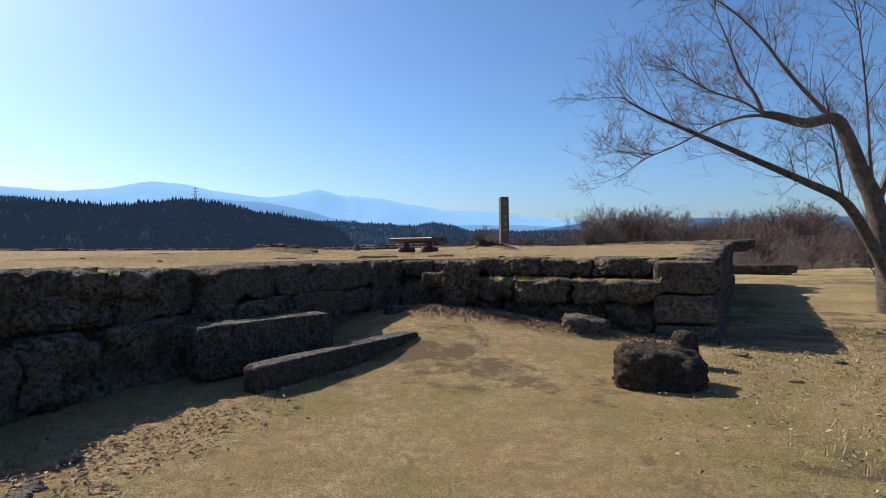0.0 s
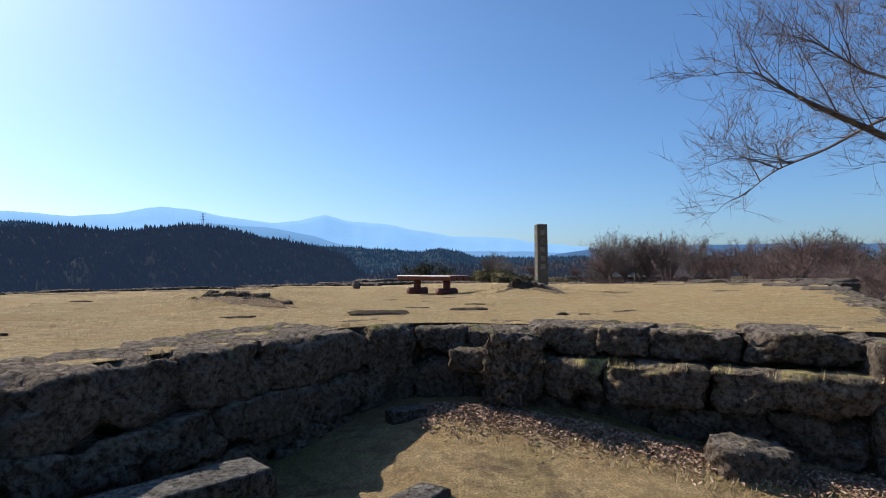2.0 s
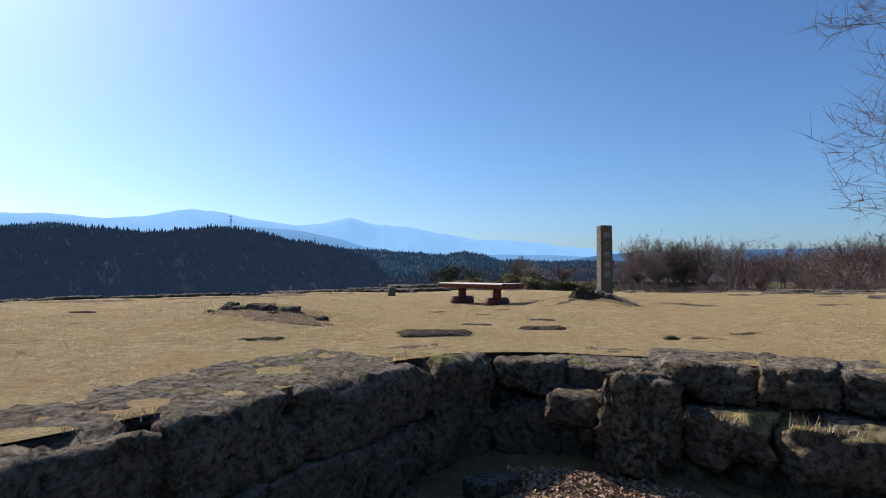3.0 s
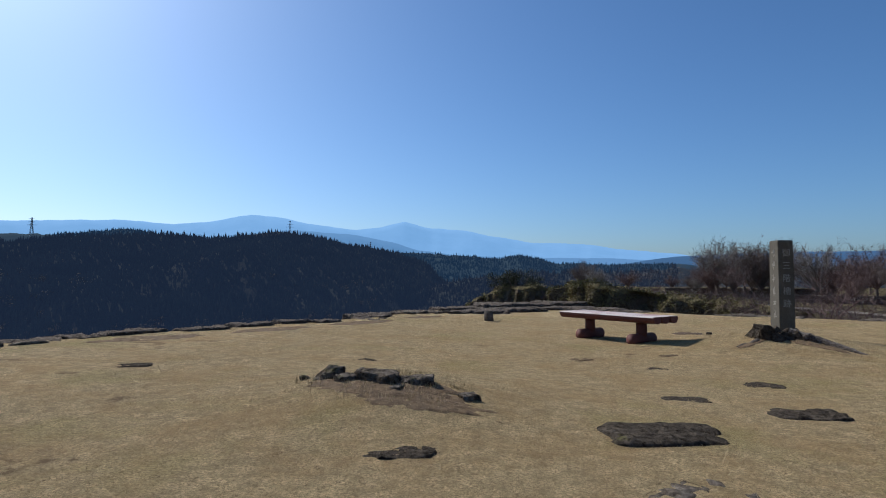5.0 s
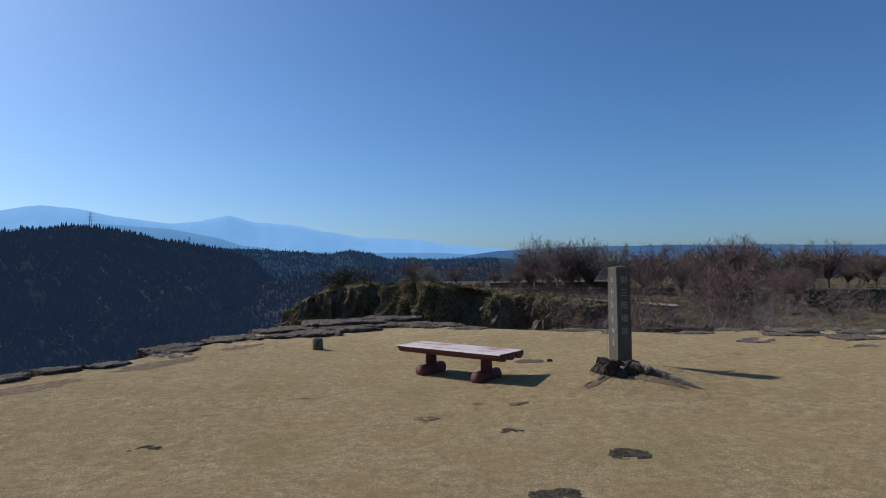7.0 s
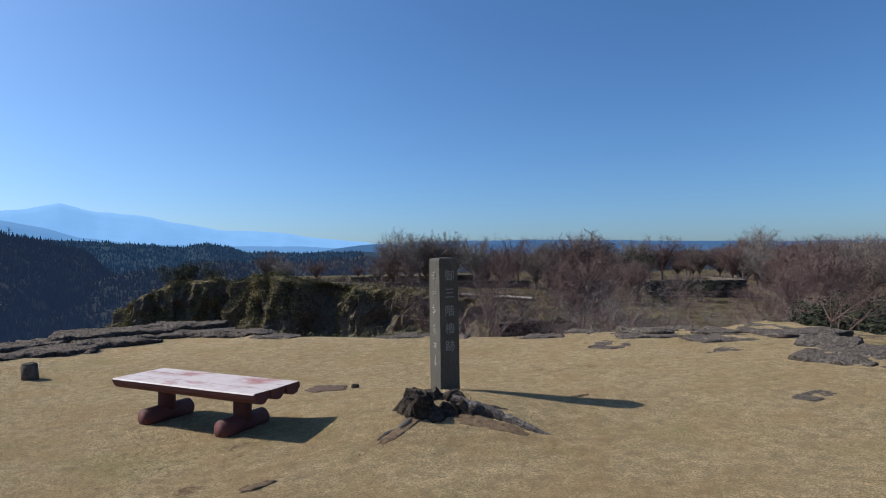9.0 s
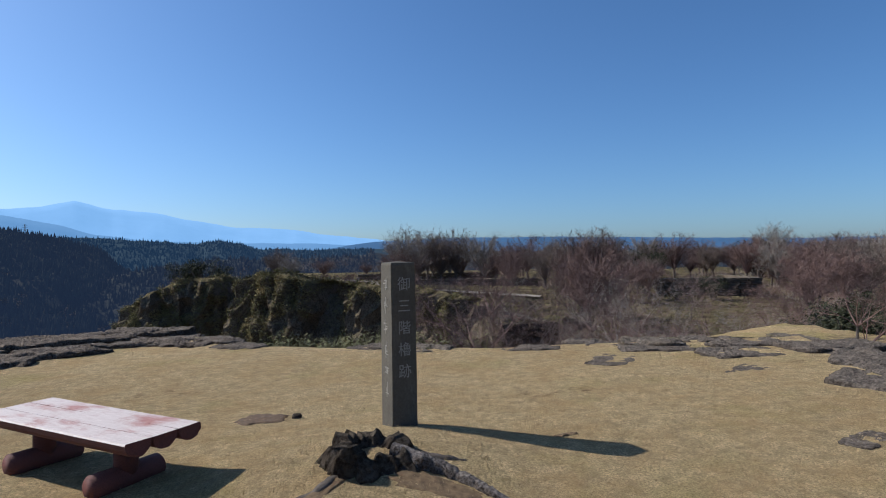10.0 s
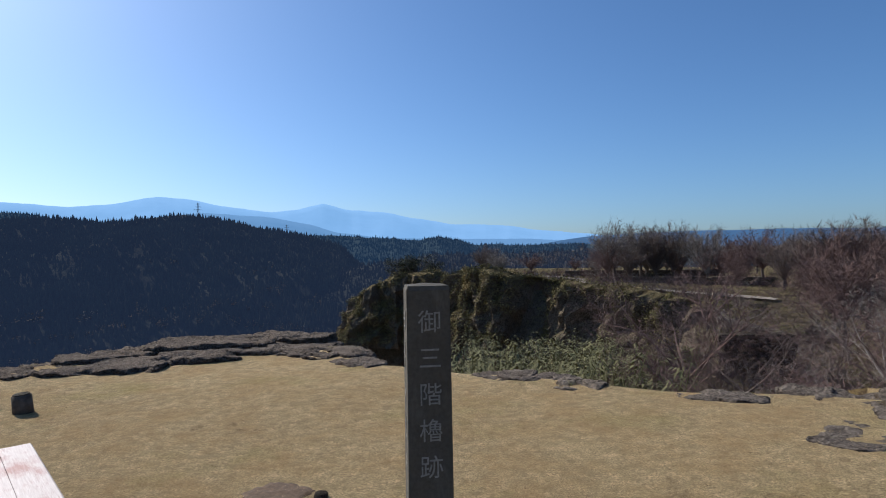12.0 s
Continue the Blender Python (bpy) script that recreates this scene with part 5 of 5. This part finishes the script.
block_wall("wall_plateau", (26, 105), (48, 96), -3.2, -2.0, 0.8, "low stone wall on the far plateau", 506, M_STONE, 1.5, 0.6)
block_wall("wall_plateau", (24, 122), (50, 114), -2.6, -1.4, 0.8, "low stone wall on the far plateau", 507, M_STONE, 1.5, 0.6)


def path_strip(name, pts, width, label, mat):
    v, f = [], []
    line = smooth_line([(x, y, 0) for x, y in pts], 10)
    for i, p in enumerate(line):
        t = (line[min(i + 1, len(line) - 1)] - line[max(i - 1, 0)]).normalized()
        s = Vector((-t.y, t.x, 0)) * width / 2
        for q in (p - s, p, p + s):
            v.append((q.x, q.y, terrain_z(q.x, q.y) + 0.25))
    for i in range(len(line) - 1):
        for k in range(2):
            a = i * 3 + k
            f.append((a, a + 1, a + 4, a + 3))
    return tagged(solid(name, v, f, mat), label, "path", kind="structure")


path_strip("path_plateau", ((20, 124), (24, 110), (22, 98), (25, 88), (29, 80), (36, 74)), 1.6, "pale gravel path along the far cliff edge", M_PATH)


# ---- power pylons on the hills ----
def pylon(x, y, top, h, w):
    root = empty("power_pylon", pose(x, y, top - h, 0, 0, 25))
    tagged(root, "grey steel lattice power pylon on a distant hill", "pylon", "pylons on the hills")
    v, f = [], []
    for sx, sy in ((-1, -1), (1, -1), (1, 1), (-1, 1)):
        tube(v, f, [Vector((sx * w, sy * w, 0)), Vector((sx * w * 0.35, sy * w * 0.35, h * 0.6)), Vector((sx * w * 0.12, sy * w * 0.12, h))], [0.35, 0.3, 0.25], 4)
    for i in range(8):
        za, zb = h * i / 8, h * (i + 1) / 8
        ka, kb = w * (1 - 0.86 * i / 8), w * (1 - 0.86 * (i + 1) / 8)
        for s in (-1, 1):
            tube(v, f, [Vector((-ka, s * ka, za)), Vector((kb, s * kb, zb))], [0.2, 0.2], 3)
            tube(v, f, [Vector((s * ka, -ka, za)), Vector((s * kb, kb, zb))], [0.2, 0.2], 3)
    solid("lattice_mast", v, f, M_STEEL, root, False)
    for z, l in ((0.72, 0.16), (0.83, 0.13), (0.94, 0.10)):
        v, f = [], []
        tube(v, f, [Vector((-l * h, 0, h * z)), Vector((0, 0, h * z + 0.8)), Vector((l * h, 0, h * z))], [0.2, 0.4, 0.2], 4)
        solid("cross_arm", v, f, M_STEEL, root, False)


pylon(-413.6, 1000, 97.6, 44, 3.6)
pylon(-385, 1450, 84, 44, 3.6)
pylon(-640, 690, 76, 36, 3.2)


# ---- grass, litter ----
def blades(name, n, where, height, mat, label, lo, hi, seed):
    rnd = np.random.RandomState(seed)
    v, f = [], []
    (xa, ya), (xb, yb) = lo, hi
    xs, ys = rnd.uniform(xa, xb, n), rnd.uniform(ya, yb, n)
    rr = rnd.uniform(0, 1, (n, 5))
    for i in range(n):
        x, y = float(xs[i]), float(ys[i])
        z = where(x, y)
        if z is None:
            continue
        r = rr[i]
        a, l = r[0] * 6.283, 0.014 + 0.034 * r[1] ** 2
        u = 0.15 + 0.55 * r[2]
        dx, dy, dz = math.cos(a) * l * (1 - u * 0.6), math.sin(a) * l * (1 - u * 0.6), l * u * height
        wx, wy = -math.sin(a) * 0.0017, math.cos(a) * 0.0017
        o = len(v)
        v += [(x - wx, y - wy, z - 0.003), (x + wx, y + wy, z - 0.003), (x + dx, y + dy, z + dz)]
        f.append((o, o + 1, o + 2))
    return tagged(solid(name, v, f, mat, None, False), label, "grass", kind="stuff")


def lawn_spot(x, y):
    if not inside(x, y, PLATFORM):
        return None
    return platform_z(x, y)


def pit_spot(x, y):
    if inside(x, y, PLATFORM) or nz(x, y, 6, 0.8) < -0.25:
        return None
    return terrain_z(x, y)


blades("lawn_grass", 420000, lawn_spot, 0.8, M_STRAW, "short dry tan grass of the terrace lawn", (-6, 9), (8, 22), 1)
blades("entrance_grass", 150000, pit_spot, 1.2, M_STRAW, "short dry tan grass on the entrance ground", (-5, 1.5), (9, 11), 2)


def leaf_litter():
    rnd = random.Random(21)
    v, f = [], []
    for i in range(15000):
        if i < 7000:
            k = rnd.random()
            x, y = -0.5 + 3.7 * k, 10.25 - 1.25 * k - abs(rnd.gauss(0, 0.27)) + 0.05
        elif i < 8000:
            k = rnd.random()
            x, y = -3.4 + 1.6 * k + rnd.gauss(0.3, 0.3), 3.4 + 2.6 * k + rnd.gauss(0, 0.4)
        else:
            x, y = rnd.uniform(1.5, 9), rnd.uniform(2.5, 10)
            if rnd.random() > (x - 1.0) / 4:
                continue
        if inside(x, y, PLATFORM):
            continue
        z = pit_z(x, y) if x < 6 else terrain_z(x, y)
        a, l, w = rnd.uniform(0, 6.28), rnd.uniform(0.013, 0.03), rnd.uniform(0.007, 0.013)
        dx, dy, t = math.cos(a) * l, math.sin(a) * l, rnd.uniform(-0.012, 0.012)
        wx, wy = -math.sin(a) * w, math.cos(a) * w
        h = z + 0.012 + rnd.random() * 0.02
        o = len(v)
        v += [(x - dx, y - dy, h - t), (x + wx, y + wy, h + rnd.uniform(0, 0.014)), (x + dx, y + dy, h + t), (x - wx, y - wy, h + rnd.uniform(0, 0.014))]
        f += [(o, o + 1, o + 2), (o, o + 2, o + 3)]
    tagged(solid("leaf_litter", v, f, M_LITTER, None, False), "brown dead leaves gathered at the foot of the wall", "leaves", kind="stuff")


leaf_litter()


def scree():
    """Loose flat stones on the ground under the cherry tree and beside the steps."""
    rnd = random.Random(41)
    kinds = []
    for i in range(5):
        bm = stone_mesh(0.2, 0.14, 0.05, 600 + i, 3, 0.25, 4.0)
        me = bpy.data.meshes.new("loose_stone")
        bm.to_mesh(me)
        bm.free()
        me.materials.append((M_STONE, M_STONE, M_ROCK)[i % 3])
        kinds.append(me)
    for i in range(72):
        if i < 66:
            x, y = rnd.uniform(3.2, 8.6), rnd.uniform(4.5, 11.5)
            if inside(x, y, PLATFORM) or x < 3.0 + (y - 4.5) * 0.1 or (y > 8.6 and x < 5.5 + (y - 8.6) * 0.6):
                continue
        else:
            k = rnd.random()
            x, y = -2.9 + 1.4 * k + rnd.uniform(-0.2, 0.6), 3.6 + 2.6 * k
        s = rnd.uniform(0.25, 0.95)
        ob = new("loose_stone", kinds[i % 5])
        ob.matrix_world = pose(x, y, terrain_z(x, y) + 0.012 * s, rnd.uniform(-8, 8), rnd.uniform(-8, 8), rnd.uniform(0, 360)) @ Matrix.Scale(s, 4)
        tagged(ob, "small loose flat stone lying on the ground", "stone", "loose stones on the ground")


scree()


def grass_tufts():
    """Longer dry grass on the wall ledges, at the foot of stones and on the mounds."""
    rnd = random.Random(61)
    v, f = [], []
    spots = []
    for _ in range(16):
        k = rnd.random()
        spots.append((0.35 + 2.7 * k, 10.2 - 1.2 * k + rnd.uniform(-0.1, 0.0), -0.27, rnd.uniform(0.03, 0.09)))
    for _ in range(90):
        k = rnd.random()
        spots.append((-0.3 + 3.4 * k, 10.0 - 1.15 * k + rnd.uniform(-0.6, -0.1), None, 0.06))
    for _ in range(40):
        a, q = rnd.uniform(0, 6.28), rnd.uniform(0.3, 1.0)
        spots.append((-3.05 + 0.85 * q * math.cos(a), 12.7 + 0.42 * q * math.sin(a), 0, 0.04))
    for _ in range(40):
        a, q = rnd.uniform(0, 6.28), rnd.uniform(0.35, 0.9)
        spots.append((1.46 + q * math.cos(a), 16.8 + q * math.sin(a), 0, 0.028))
    for _ in range(130):
        k = rnd.random()
        spots.append((-3.2 + 2.0 * k + rnd.gauss(0, 0.04), 6.8 + 3.9 * k + rnd.gauss(0, 0.15), 0, 0.03))
    for _ in range(260):
        spots.append((rnd.uniform(2.5, 8.5), rnd.uniform(3.5, 10.5), None, 0.07))
    for _ in range(60):
        k = rnd.random()
        spots.append((-1.75 + 1.5 * k + rnd.gauss(0.12, 0.05), 6.4 + 2.1 * k + rnd.gauss(-0.08, 0.05), None, 0.03))
    for x, y, z, h in spots:
        top = inside(x, y, PLATFORM)
        if z is None:
            if top:
                continue
            z = terrain_z(x, y)
        elif z == 0:
            if not top:
                continue
            z = platform_z(x, y)
        for _ in range(14):
            a, t = rnd.uniform(0, 6.28), rnd.uniform(0.2, 0.9)
            px, py = x + rnd.gauss(0, 0.03), y + rnd.gauss(0, 0.03)
            l = h * rnd.uniform(0.5, 1.3)
            wx, wy = -math.sin(a) * 0.003, math.cos(a) * 0.003
            o = len(v)
            v += [(px - wx, py - wy, z - 0.01), (px + wx, py + wy, z - 0.01), (px + math.cos(a) * l * t, py + math.sin(a) * l * t, z + l)]
            f.append((o, o + 1, o + 2))
    tagged(solid("dry_grass_tuft", v, f, M_STRAW, None, False), "longer dry grass tufts among the stones", "grass", kind="stuff")


grass_tufts()
